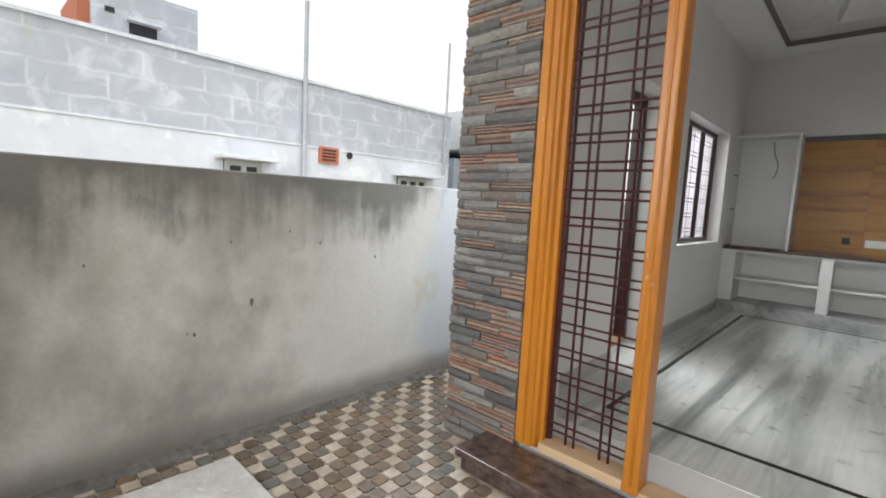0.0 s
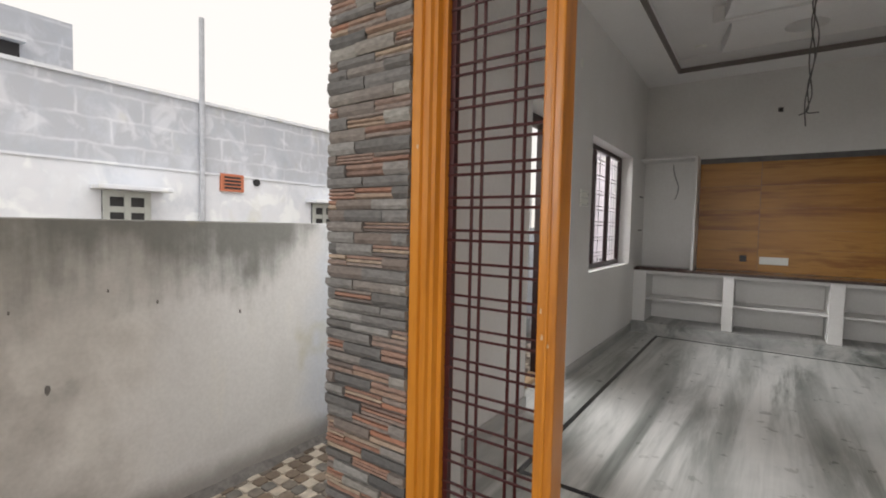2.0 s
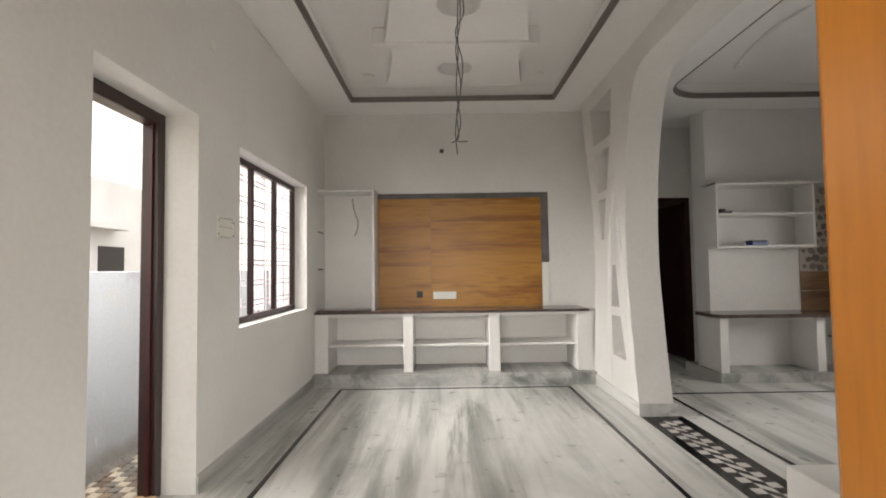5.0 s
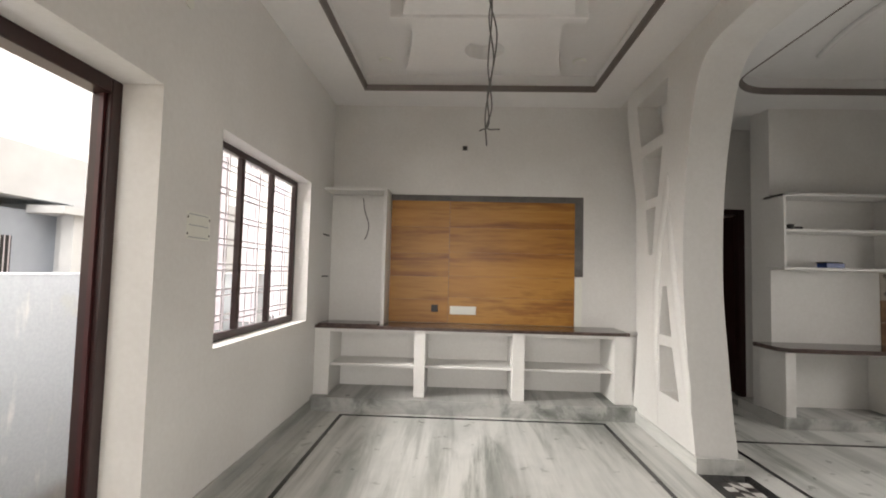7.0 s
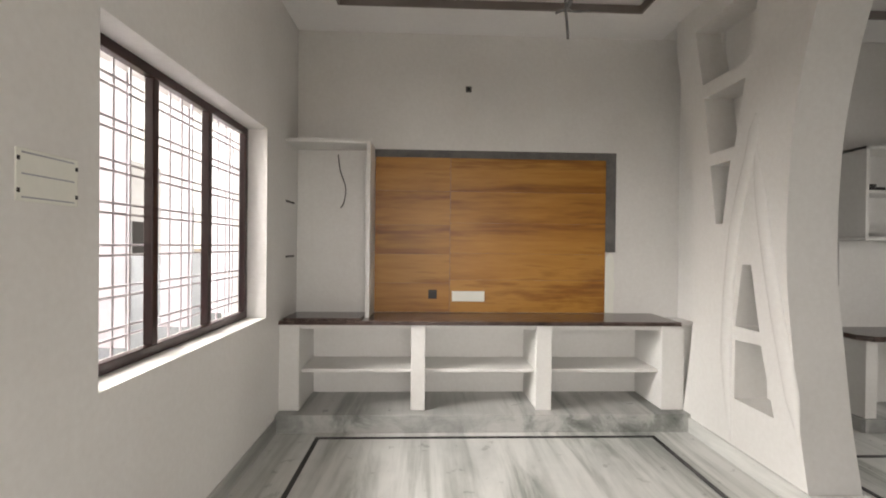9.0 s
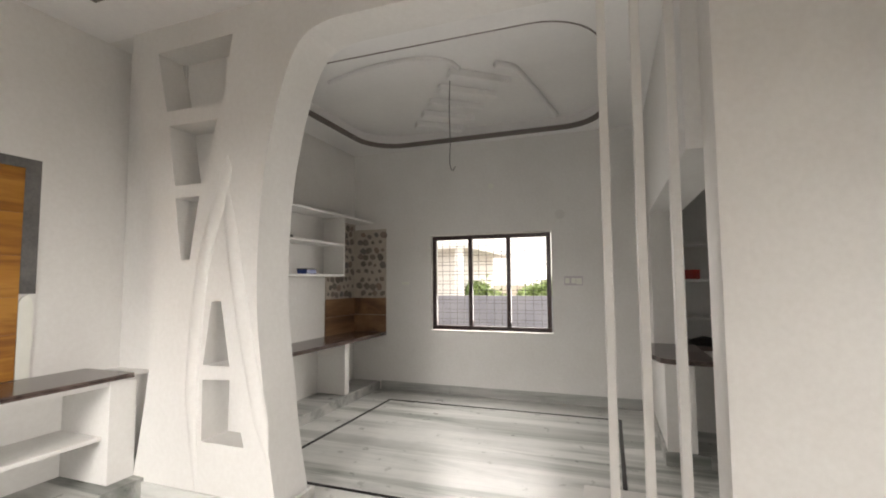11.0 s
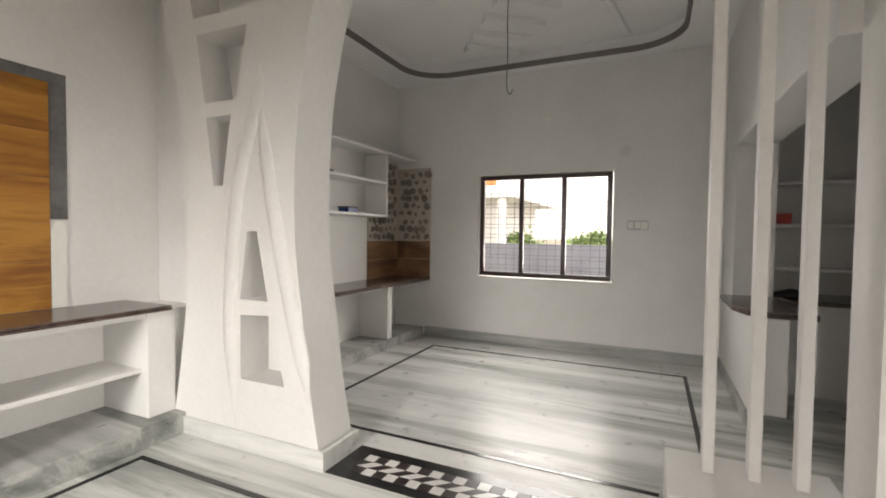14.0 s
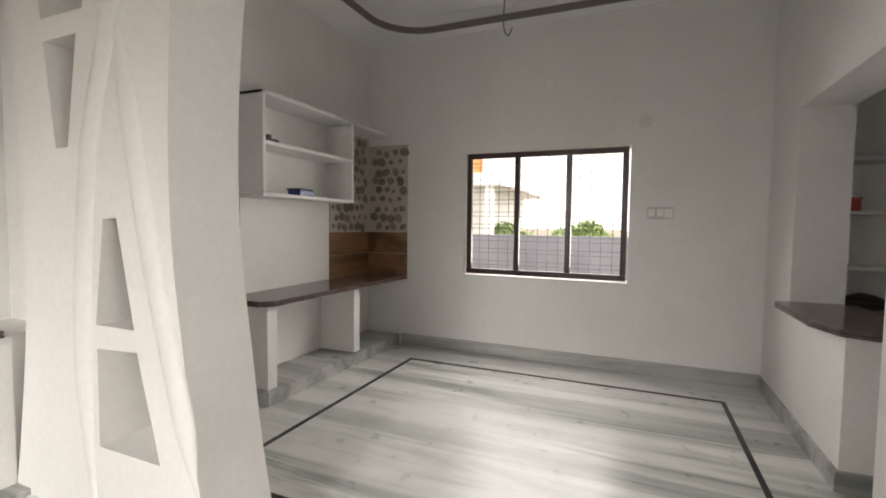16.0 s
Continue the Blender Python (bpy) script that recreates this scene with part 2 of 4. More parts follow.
    return m


def plain(name, c, rough=0.5, metal=0.0, var=0.12, scale=14):
    return speckled(name, tuple(x * (1 - var) for x in c), c, scale, rough, 90, 0.05, metal)


PAINT = speckled("white_wall_paint", (0.70, 0.69, 0.67), (0.78, 0.775, 0.76), 1.3, 0.65, 35, 0.06)
CEIL = speckled("ceiling_paint", (0.80, 0.795, 0.795), (0.86, 0.855, 0.85), 1.3, 0.7, 30, 0.05)
CREAM = speckled("cream_column_paint", (0.66, 0.62, 0.565), (0.74, 0.70, 0.645), 1.6, 0.7, 40, 0.08)
MOULD = plain("grey_moulding_paint", (0.17, 0.145, 0.135), 0.5)
MARBLE = marble_mat("streaked_marble")
SKIRT = marble_mat("skirting_marble", 0.70, 0.35)
SKIRT_P = marble_mat("pale_skirting_marble", 1.0, 0.35)
BLACK = plain("black_granite_strip", (0.018, 0.018, 0.02), 0.2, var=0.4)
WHITE_T = plain("white_marble_tile", (0.72, 0.71, 0.69), 0.25)
GRANITE = speckled("brown_granite", (0.035, 0.022, 0.018), (0.14, 0.10, 0.09), 20, 0.16, 160, 0.02)
GRAN_EDGE = plain("granite_edge", (0.03, 0.02, 0.02), 0.3, var=0.3)
TEAK = wood_mat("varnished_teak", [(0.28, (0.23, 0.075, 0.009)), (0.42, (0.40, 0.145, 0.014)), (0.55, (0.50, 0.19, 0.018)), (0.72, (0.58, 0.24, 0.03))], 2, 0.28, 6)
TEAK_S = wood_mat("dusty_teak_sill", [(0.25, (0.40, 0.25, 0.13)), (0.7, (0.60, 0.43, 0.27))], 0, 0.6, 6)
PANEL = wood_mat("wood_look_tile", [(0.33, (0.10, 0.034, 0.005)), (0.42, (0.24, 0.092, 0.011)), (0.49, (0.37, 0.16, 0.022)), (0.56, (0.43, 0.205, 0.034)), (0.62, (0.27, 0.105, 0.012)), (0.70, (0.13, 0.045, 0.006))], 0, 0.40, 1.7)
PANEL2 = wood_mat("brown_wood_tile", [(0.32, (0.075, 0.035, 0.016)), (0.5, (0.20, 0.105, 0.05)), (0.7, (0.38, 0.23, 0.125))], 0, 0.3, 3)
GROUT = speckled("grey_cement_border", (0.10, 0.10, 0.10), (0.17, 0.165, 0.16), 6, 0.85)
MAROON = plain("maroon_enamel", (0.05, 0.007, 0.008), 0.35, var=0.3)
BROWN = plain("dark_brown_enamel", (0.030, 0.009, 0.008), 0.3, var=0.3)
LILAC = plain("window_bar_paint", (0.60, 0.56, 0.60), 0.4)
STONE = varied("slate_strip", [(0.0, (0.085, 0.085, 0.085)), (0.2, (0.21, 0.205, 0.20)), (0.4, (0.14, 0.135, 0.13)), (0.6, (0.29, 0.285, 0.275)), (0.8, (0.20, 0.165, 0.145)), (1.0, (0.34, 0.335, 0.31))])
STONE_R = varied("rust_slate_strip", [(0.0, (0.36, 0.20, 0.14)), (0.25, (0.25, 0.22, 0.20)), (0.5, (0.40, 0.19, 0.12)), (0.7, (0.15, 0.125, 0.115)), (0.85, (0.42, 0.33, 0.25)), (1.0, (0.28, 0.17, 0.13))])
MORTAR = speckled("mortar", (0.10, 0.095, 0.09), (0.2, 0.19, 0.18), 20, 0.9)
CREAM_T = varied("cream_floor_tile", [(0.0, (0.58, 0.50, 0.41)), (0.5, (0.68, 0.60, 0.50)), (1.0, (0.74, 0.67, 0.57))], 0.45, 18, 0.1)
BROWN_T = varied("brown_floor_tile", [(0.0, (0.17, 0.13, 0.097)), (0.3, (0.26, 0.205, 0.155)), (0.55, (0.21, 0.21, 0.20)), (0.8, (0.31, 0.22, 0.15)), (1.0, (0.23, 0.21, 0.18))], 0.4, 22, 0.1)
GROUT_T = speckled("tile_grout", (0.44, 0.39, 0.32), (0.64, 0.58, 0.49), 9, 0.8)
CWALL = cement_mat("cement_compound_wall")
EWALL = speckled("lavender_grey_plaster", (0.24, 0.25, 0.30), (0.32, 0.33, 0.38), 2.0, 0.85)
NWALL = plaster_mat("neighbour_plaster", (0.50, 0.53, 0.58), (0.66, 0.69, 0.73), (0.78, 0.81, 0.81), (0.60, 0.62, 0.66))
NPARA = plaster_mat("neighbour_parapet", (0.36, 0.39, 0.44), (0.50, 0.53, 0.58), (0.62, 0.64, 0.68), (0.40, 0.42, 0.46), blocks=True)
NFRAME = plain("weathered_window_timber", (0.42, 0.44, 0.42), 0.8)
WASH = speckled("whitewash", (0.50, 0.52, 0.55), (0.61, 0.63, 0.655), 0.9, 0.85)
# far house white, with distance haze put into the colour
HAZY = speckled("haze_paled_white_paint", (0.74, 0.74, 0.74), (0.82, 0.82, 0.81), 0.6, 0.85)
GRILLE = plain("dark_grey_enamel", (0.11, 0.11, 0.12), 0.4)
WASH_B = speckled("bluish_whitewash", (0.29, 0.325, 0.38), (0.38, 0.42, 0.475), 0.9, 0.85)
YELLOW = plain("pale_yellow_paint", (0.78, 0.76, 0.58), 0.8)
ORANGE = plain("orange_paint", (0.75, 0.22, 0.05), 0.7)
BRICKR = plain("terracotta", (0.45, 0.15, 0.08), 0.8)
DARK = plain("dark_void", (0.015, 0.015, 0.017), 0.6)
WHITE_P = plain("white_plastic", (0.80, 0.81, 0.75), 0.35, var=0.05)
CREAM_P = plain("cream_metal_cover", (0.66, 0.58, 0.36), 0.45, var=0.06)
BLACK_P = plain("black_plastic", (0.02, 0.018, 0.018), 0.45)
PVC = speckled("grey_pvc", (0.30, 0.32, 0.35), (0.44, 0.46, 0.50), 9, 0.4)
STEEL = speckled("galvanised_plate", (0.62, 0.62, 0.61), (0.84, 0.84, 0.83), 9, 0.38, 80, 0.2, 0.25)
GROUND = speckled("dusty_ground", (0.20, 0.17, 0.13), (0.33, 0.29, 0.23), 0.6, 0.95, 12, 0.3)
CONC = speckled("porch_slab_paint", (0.60, 0.59, 0.57), (0.7, 0.69, 0.67), 2, 0.8)
LEAF = varied("leaf", [(0.0, (0.17, 0.27, 0.08)), (0.5, (0.27, 0.38, 0.13)), (1.0, (0.36, 0.46, 0.19))], 0.6, 9, 0.1)
BARK = speckled("bark", (0.09, 0.065, 0.045), (0.16, 0.12, 0.09), 8, 0.9)
BLUE = plain("blue_plastic", (0.02, 0.05, 0.22), 0.35)
RED = plain("red_plastic", (0.45, 0.03, 0.02), 0.35)
PEBBLE = varied("pebble_tile_stone", [(0.0, (0.19, 0.165, 0.145)), (0.3, (0.27, 0.23, 0.20)), (0.55, (0.21, 0.20, 0.20)), (0.8, (0.34, 0.26, 0.21)), (1.0, (0.15, 0.14, 0.14))], 0.35, 20, 0.1)
PEB_BG = plain("pebble_tile_ground", (0.50, 0.45, 0.39), 0.4)
BATH_T = plain("bathroom_tile", (0.42, 0.38, 0.36), 0.3)


# ---- builders ----
def cube(bm, x0, x1, y0, y1, z0, z1):
    v = [bm.verts.new((x, y, z)) for x in (x0, x1) for y in (y0, y1) for z in (z0, z1)]
    for f in ((0, 1, 3, 2), (4, 6, 7, 5), (0, 4, 5, 1), (2, 3, 7, 6), (0, 2, 6, 4), (1, 5, 7, 3)):
        bm.faces.new([v[i] for i in f])


def boxes(*items, bevel=0.0):
    bm = bmesh.new()
    for it in items:
        cube(bm, *it)
    if bevel:
        bmesh.ops.bevel(bm, geom=bm.edges[:], offset=bevel, segments=2, affect="EDGES", profile=0.5)
    return bm


def mesh_from(name, bm, material, smooth=False):
    me = bpy.data.meshes.new(name)
    bmesh.ops.recalc_face_normals(bm, faces=bm.faces[:])
    bm.to_mesh(me)
    bm.free()
    me.materials.append(material)
    if smooth:
        me.polygons.foreach_set("use_smooth", [True] * len(me.polygons))
    return me


def part(name, bm, material, parent=None, label="", smooth=False):
    ob = new(name, mesh_from(name, bm, material, smooth))
    ob.parent = parent
    if label:
        ob["label"] = label
    return ob


def structure(name, bm, material, label="", category="wall"):
    return tagged(part(name, bm, material), label, category, kind="structure")


def thing(name, label, category, at=(0, 0, 0), group="", kind=""):
    ob = new(name)
    ob.location = at
    ob.empty_display_size = 0.1
    return tagged(ob, label, category, group, kind)


def local(bm, at):
    bmesh.ops.translate(bm, verts=bm.verts[:], vec=[-c for c in at])
    return bm


def sub(name, bm, material, parent, label="", smooth=False):
    """A part given in world metres under a thing that stands anywhere."""
    o = parent
    at = Vector((0, 0, 0))
    while o:
        at += o.location
        o = o.parent
    return part(name, local(bm, at), material, parent, label, smooth)


def tube(points, r, sides=8, taper=None):
    """A swept tube through points; radius r, or a list of radii."""
    bm = bmesh.new()
    rings = []
    pts = [Vector(p) for p in points]
    for i, p in enumerate(pts):
        d = (pts[min(i + 1, len(pts) - 1)] - pts[max(i - 1, 0)]).normalized()
        a = d.orthogonal().normalized() if i == 0 else (a - d * a.dot(d)).normalized()
        b = d.cross(a)
        rr = taper[i] if taper else r
        rings.append([bm.verts.new(p + (a * math.cos(k * 2 * math.pi / sides) + b * math.sin(k * 2 * math.pi / sides)) * rr) for k in range(sides)])
    for q, s in zip(rings, rings[1:]):
        for k in range(sides):
            bm.faces.new((q[k], q[(k + 1) % sides], s[(k + 1) % sides], s[k]))
    bm.faces.new(rings[0])
    bm.faces.new(rings[-1])
    return bm


def smooth_line(ctrl, n=8):
    """Catmull-Rom through control points."""
    c = [Vector(p) for p in ctrl]
    c = [c[0] * 2 - c[1]] + c + [c[-1] * 2 - c[-2]]
    out = []
    for i in range(1, len(c) - 2):
        for k in range(n):
            t = k / n
            out.append(0.5 * ((2 * c[i]) + (c[i + 1] - c[i - 1]) * t + (2 * c[i - 1] - 5 * c[i] + 4 * c[i + 1] - c[i + 2]) * t * t + (3 * c[i] - c[i - 1] - 3 * c[i + 1] + c[i + 2]) * t ** 3))
    return out + [c[-2]]


def prism(outline, axis, lo, hi, holes=(), depth=None):
    """A plate with a polygon outline in the plane across axis ('x' or 'z'), from lo to hi; holes become niches of that depth from lo."""
    def at(p, h):
        return (h, p[0], p[1]) if axis == "x" else (p[0], p[1], h)
    bm = bmesh.new()
    loops = []
    edges = []
    for loop in (outline, *holes):
        vs = [bm.verts.new(at(p, lo)) for p in loop]
        edges += [bm.edges.new((vs[i], vs[(i + 1) % len(vs)])) for i in range(len(vs))]
        loops.append(vs)
    bmesh.ops.triangle_fill(bm, edges=edges, use_beauty=True, use_dissolve=False)
    for i, vs in enumerate(loops):
        h = hi if i == 0 else lo + depth
        back = [bm.verts.new((h, v.co.y, v.co.z) if axis == "x" else (v.co.x, v.co.y, h)) for v in vs]
        for k in range(len(vs)):
            bm.faces.new((vs[k], vs[(k + 1) % len(vs)], back[(k + 1) % len(vs)], back[k]))
        bm.faces.new(back)
    return bm


def disc(cx, cy, z0, z1, r, n=32, r2=None):
    bm = bmesh.new()
    bmesh.ops.create_cone(bm, cap_ends=True, segments=n, radius1=r, radius2=r2 or r, depth=z1 - z0, matrix=Matrix.Translation((cx, cy, (z0 + z1) / 2)))
    return bm


F = -0.12          # porch floor
YF, YI = 2.50, 2.88  # front wall, outer and inner face
W, W2 = 3.02, 3.285  # dividing wall, both faces
XE = 6.11          # window wall of the dining room
YB = 7.55          # back wall
ZC, ZD = 3.09, 3.03  # soffits of the living and dining ceilings
TOP = 3.45

# ---- ground and outside ----
structure("ground", boxes((-150, 150, -150, 150, -0.6, -0.3)), GROUND, "dusty bare earth ground around the houses", "ground")
structure("porch_base", boxes((-1.10, 7.0, -2.6, YF, -0.3, F - 0.012), (-1.10, -0.30, YF, 12.0, -0.3, F - 0.012)), GROUT_T, "tiled porch and side passage bed of pale grout", "floor")
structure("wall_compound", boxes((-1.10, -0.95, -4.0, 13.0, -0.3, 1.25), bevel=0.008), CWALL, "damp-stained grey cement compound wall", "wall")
structure("wall_compound_east", boxes((8.9, 9.05, -6.0, 16.0, -0.3, 1.08)), EWALL, "blue-grey plastered compound wall beyond the window", "wall")

# ---- house shell ----
SD0, SD1, SDT = 3.955, 4.75, 2.135
W10, W11, W1B, W1T = 5.28, 6.835, 0.85, 2.10
structure("wall_west", boxes(
    (-0.29, 0, YI, SD0, -0.3, TOP), (-0.29, 0, SD0, SD1, SDT, TOP), (-0.29, 0, SD0, SD1, -0.3, -0.03),
    (-0.29, 0, SD1, W10, -0.3, TOP), (-0.29, 0, W10, W11, -0.3, W1B), (-0.29, 0, W10, W11, W1T, TOP), (-0.29, 0, W11, 8.2, -0.3, TOP)),
    PAINT, "white painted side wall with a doorway and window", "wall")
FX0, FX1, FT = 0.17, 2.30, 2.42
structure("wall_south", boxes((-0.29, FX0, YF, YI, -0.3, TOP), (FX1, XE + 0.25, YF, 2.62, -0.3, TOP), (2.19, XE + 0.25, 2.62, YI, -0.3, TOP), (FX0, FX1, YF, 2.62, FT, TOP), (FX0, 2.19, 2.62, YI, FT, TOP), (FX0, FX1, YF + 0.02, YI, -0.3, -0.004)),
          PAINT, "white painted front wall around the entrance", "wall")
structure("wall_north", boxes((0, 3.19, YB, YB + 0.25, -0.3, TOP)), PAINT, "white painted wall behind the television panel", "wall")
structure("wall_dining_north", boxes((4.42, XE, 7.36, 7.65, -0.3, TOP), (4.72, XE, 7.65, 8.35, -0.3, TOP)), PAINT, "white painted dining wall behind the shelves", "wall")
WY0, WY1, WZ0, WZ1 = 4.81, 6.275, 0.755, 1.92
structure("wall_east", boxes((XE, XE + 0.25, YI, WY0, -0.3, TOP), (XE, XE + 0.25, WY0, WY1, -0.3, WZ0), (XE, XE + 0.25, WY0, WY1, WZ1, TOP), (XE, XE + 0.25, WY1, 8.35, -0.3, TOP)),
          PAINT, "white painted dining wall with a three-light window", "wall")
structure("wall_divider", boxes((W, W2, YI, 3.76, -0.3, ZC)), PAINT, "white painted wall between living and dining rooms", "wall")
structure("wall_divider_back", boxes((3.19, W2, 6.995, 8.35, -0.3, TOP)), PAINT, "white painted wall beside the corridor", "wall")
structure("beam", boxes((W, W2, YI, 6.995, ZC, TOP), (W, 3.19, 6.995, YB, ZC, TOP)), PAINT, "white painted ceiling beam over the arch", "beam")
# corridor end with the bathroom door
structure("wall_corridor", boxes((W2, 3.77, 8.1, 8.35, -0.3, TOP), (3.77, 4.62, 8.1, 8.35, 2.12, TOP), (4.62, 4.72, 8.1, 8.35, -0.3, TOP)), PAINT, "white painted corridor end wall", "wall")
structure("wall_bathroom", boxes((3.3, 4.7, 9.6, 9.7, 0, 2.6), (3.3, 3.4, 8.35, 9.6, 0, 2.6), (4.6, 4.7, 8.35, 9.6, 0, 2.6), (3.3, 4.7, 8.35, 9.7, 2.6, 2.7)), BATH_T, "dim tiled bathroom walls beyond the corridor door", "wall")
# kitchen
KY = 3.835
structure("wall_kitchen", boxes((5.5, XE, KY - 0.28, KY, -0.3, TOP), (W2, 5.5, KY - 0.28, KY, 1.99, TOP), (4.64, 5.5, KY - 0.2, KY, -0.3, 0.735)),
          PAINT, "white painted kitchen wall with a wide serving opening", "wall")
structure("floor", boxes((0, XE, YI, 8.35, -0.3, 0), (-0.29, 0, SD0, SD1, -0.03, 0), (3.3, 4.6, 8.35, 9.6, -0.3, -0.002)), MARBLE, "polished white marble floor with grey streaks", "floor")
# the porch part is unseen; its reach is set by the shade it casts
structure("roof", boxes((-0.75, 6.7, YF, 8.6, TOP, TOP + 0.14), (-0.75, 2.9, -1.4, YF, TOP, TOP + 0.14)), CONC, "flat concrete roof slab reaching over the porch", "roof")


def rounded(x0, x1, y0, y1, r, n=8):
    if r <= 0:
        return [(x0, y0), (x1, y0), (x1, y1), (x0, y1)]
    out = []
    for cx, cy, a in ((x0 + r, y0 + r, 180), (x1 - r, y0 + r, 270), (x1 - r, y1 - r, 0), (x0 + r, y1 - r, 90)):
        out += [(cx + r * math.cos(radians(a + 90 * k / n)), cy + r * math.sin(radians(a + 90 * k / n))) for k in range(n + 1)]
    return out


def tray_ceiling(name, x0, x1, y0, y1, tray, r, label, ZC, drop=0.012):
    """A soffit at ZC with a raised tray and a dark moulding round its edge."""
    bm = prism([(x0, y0), (x1, y0), (x1, y1), (x0, y1)], "z", ZC, TOP - 0.02, [rounded(*tray, r)], 0.15)
    ob = structure(name, bm, CEIL, label, "ceiling")
    line = rounded(*tray, r)
    n = len(line)
    bm = bmesh.new()
    rings = []
    inner = rounded(tray[0] + 0.03, tray[1] - 0.03, tray[2] + 0.03, tray[3] - 0.03, max(r - 0.03, 0))
    for k in range(n):
        (px, py), (qx, qy) = line[k], inner[k]
        rings.append([bm.verts.new(v) for v in ((px, py, ZC - drop), (px, py, ZC + 0.05 - drop), (qx, qy, ZC + 0.05 - drop), ((px + qx) / 2, (py + qy) / 2, ZC - drop))])
    for k in range(n):
        p, q = rings[k], rings[(k + 1) % n]
        for j in range(4):
            bm.faces.new((p[j], q[j], q[(j + 1) % 4], p[(j + 1) % 4]))
    sub("trim", bm, MOULD, ob, "dark grey moulding")
    return ob


tray_ceiling("ceiling_living", 0, W, YI, YB, (0.40, 2.645, 3.35, 7.115), 0.0, "white false ceiling with a recessed tray", ZC)
tray_ceiling("ceiling_dining", W2, XE, KY, 7.5, (3.72, 5.98, 4.20, 7.0), 0.45, "white false ceiling with a rounded tray", ZD, 0.002)
structure("ceiling_corridor", boxes((W2, 4.42, 7.5, 7.65, 3.05, 3.15), (W2, 4.72, 7.65, 8.1, 3.05, 3.15)), CEIL, "white corridor ceiling", "ceiling")
structure("ceiling_kitchen", boxes((W2, XE, YI, KY - 0.28, 2.9, 3.0)), CEIL, "white kitchen ceiling", "ceiling")

# ---- arched divider with niches ----
edge = smooth_line([(5.975, 0, 0), (5.995, 0.12, 0), (6.05, 0.405, 0), (6.10, 0.776, 0), (6.148, 1.162, 0), (6.155, 1.526, 0), (6.13, 1.93, 0), (6.085, 2.2, 0), (6.015, 2.48, 0), (5.93, 2.70, 0), (5.83, 2.82, 0), (5.68, 2.87, 0), (5.50, 2.875, 0)], 4)
left = smooth_line([(7.27, ZC, 0), (7.26, 2.82, 0), (7.13, 2.32, 0), (7.045, 2.0, 0), (7.005, 1.6, 0), (6.995, 1.0, 0), (7.04, 0.566, 0), (7.115, 0.13, 0), (7.14, 0.0, 0)], 4)
outline = [(p.x, p.y) for p in edge] + [(3.76, 2.875), (3.76, ZC), (5.6, ZC)] + [(p.x, p.y) for p in left]
niches = [
    [(7.03, 2.91), (6.385, 2.925), (6.455, 2.488), (6.93, 2.493)],
    [(6.912, 2.394), (6.497, 2.391), (6.584, 1.988), (6.835, 1.988)],
    [(6.828, 1.906), (6.624, 1.907), (6.69, 1.506), (6.765, 1.506)],
    [(6.50, 1.243), (6.425, 1.247), (6.345, 0.858), (6.555, 0.858)],
    [(6.553, 0.77), (6.333, 0.78), (6.226, 0.40), (6.553, 0.402)],
]
arch = structure("wall_arch", prism(outline, "x", 3.0, W2, niches, 0.21), PAINT, "curved white plaster pillar and arch with five niches", "arch")


def ridge(name, ctrl, r0, r1):
    pts = smooth_line([(3.0, y, z) for y, z in ctrl], 6)
    k = len(pts)
    rad = [r0 + (r1 - r0) * i / (k - 1) for i in range(k)]
    for i in range(k):  # both ends run out to a point in the wall
        rad[i] *= min(1.0, 0.06 + i / (0.15 * k), 0.06 + (k - 1 - i) / (0.22 * k))
    bm = tube(pts, 0, 12, rad)
    for v in bm.verts:
        v.co.x = 3.0 + (v.co.x - 3.0) * 0.32
    return sub(name, bm, PAINT, arch, "smooth moulded plaster ridge", True)


ridge("ridge", [(6.40, 2.15), (6.43, 1.95), (6.575, 1.445), (6.635, 0.737), (6.585, 0.06)], 0.045, 0.055)
ridge("ridge", [(6.42, 2.05), (6.315, 1.442), (6.215, 0.989), (6.11, 0.60), (6.05, 0.33)], 0.045, 0.055)

# ---- sill with slats ----
screen = thing("slat_screen", "low white plastered sill with three white vertical slats", "screen", (3.2, 4.05, 0))
sub("sill", boxes((3.0, 3.43, 3.76, 4.36, 0, 0.285), bevel=0.006), PAINT, screen)
for y in (4.205, 4.045, 3.89):
    sub("slat", boxes((3.245, 3.31, y - 0.022, y + 0.022, 0.285, 2.875), bevel=0.004), PAINT, screen)

# ---- skirting ----
structure("baseboard", boxes(
    (0, 0.014, YI, SD0, 0, 0.10), (0, 0.014, SD1, 7.02, 0, 0.10), (W - 0.014, W, YI + 0.014, 3.76, 0, 0.10), (2.19, W, YI, YI + 0.014, 0, 0.10),
    (W2, W2 + 0.014, 5.97, 8.1, 0, 0.105),
    (2.986, 3.444, 4.36, 4.374, 0, 0.08), (2.986, 3.0, 3.76, 4.36, 0, 0.08), (3.43, 3.444, 3.835, 4.36, 0, 0.08),
    (XE - 0.016, XE, KY, 6.95, 0, 0.11), (4.64, XE - 0.016, KY, KY + 0.016, 0, 0.10), (4.624, 4.64, KY - 0.28, KY + 0.016, 0, 0.10), (4.266, 4.28, 6.99, 7.65, 0, 0.10)),
    SKIRT, "grey marble skirting along the wall feet", "skirting")

structure("baseboard_pillar", boxes((2.984, 3.0, 5.97, 7.02, 0, 0.105), (2.984, W2 + 0.014, 5.948, 5.97, 0, 0.105)), SKIRT_P, "pale marble skirting round the pillar foot", "skirting")

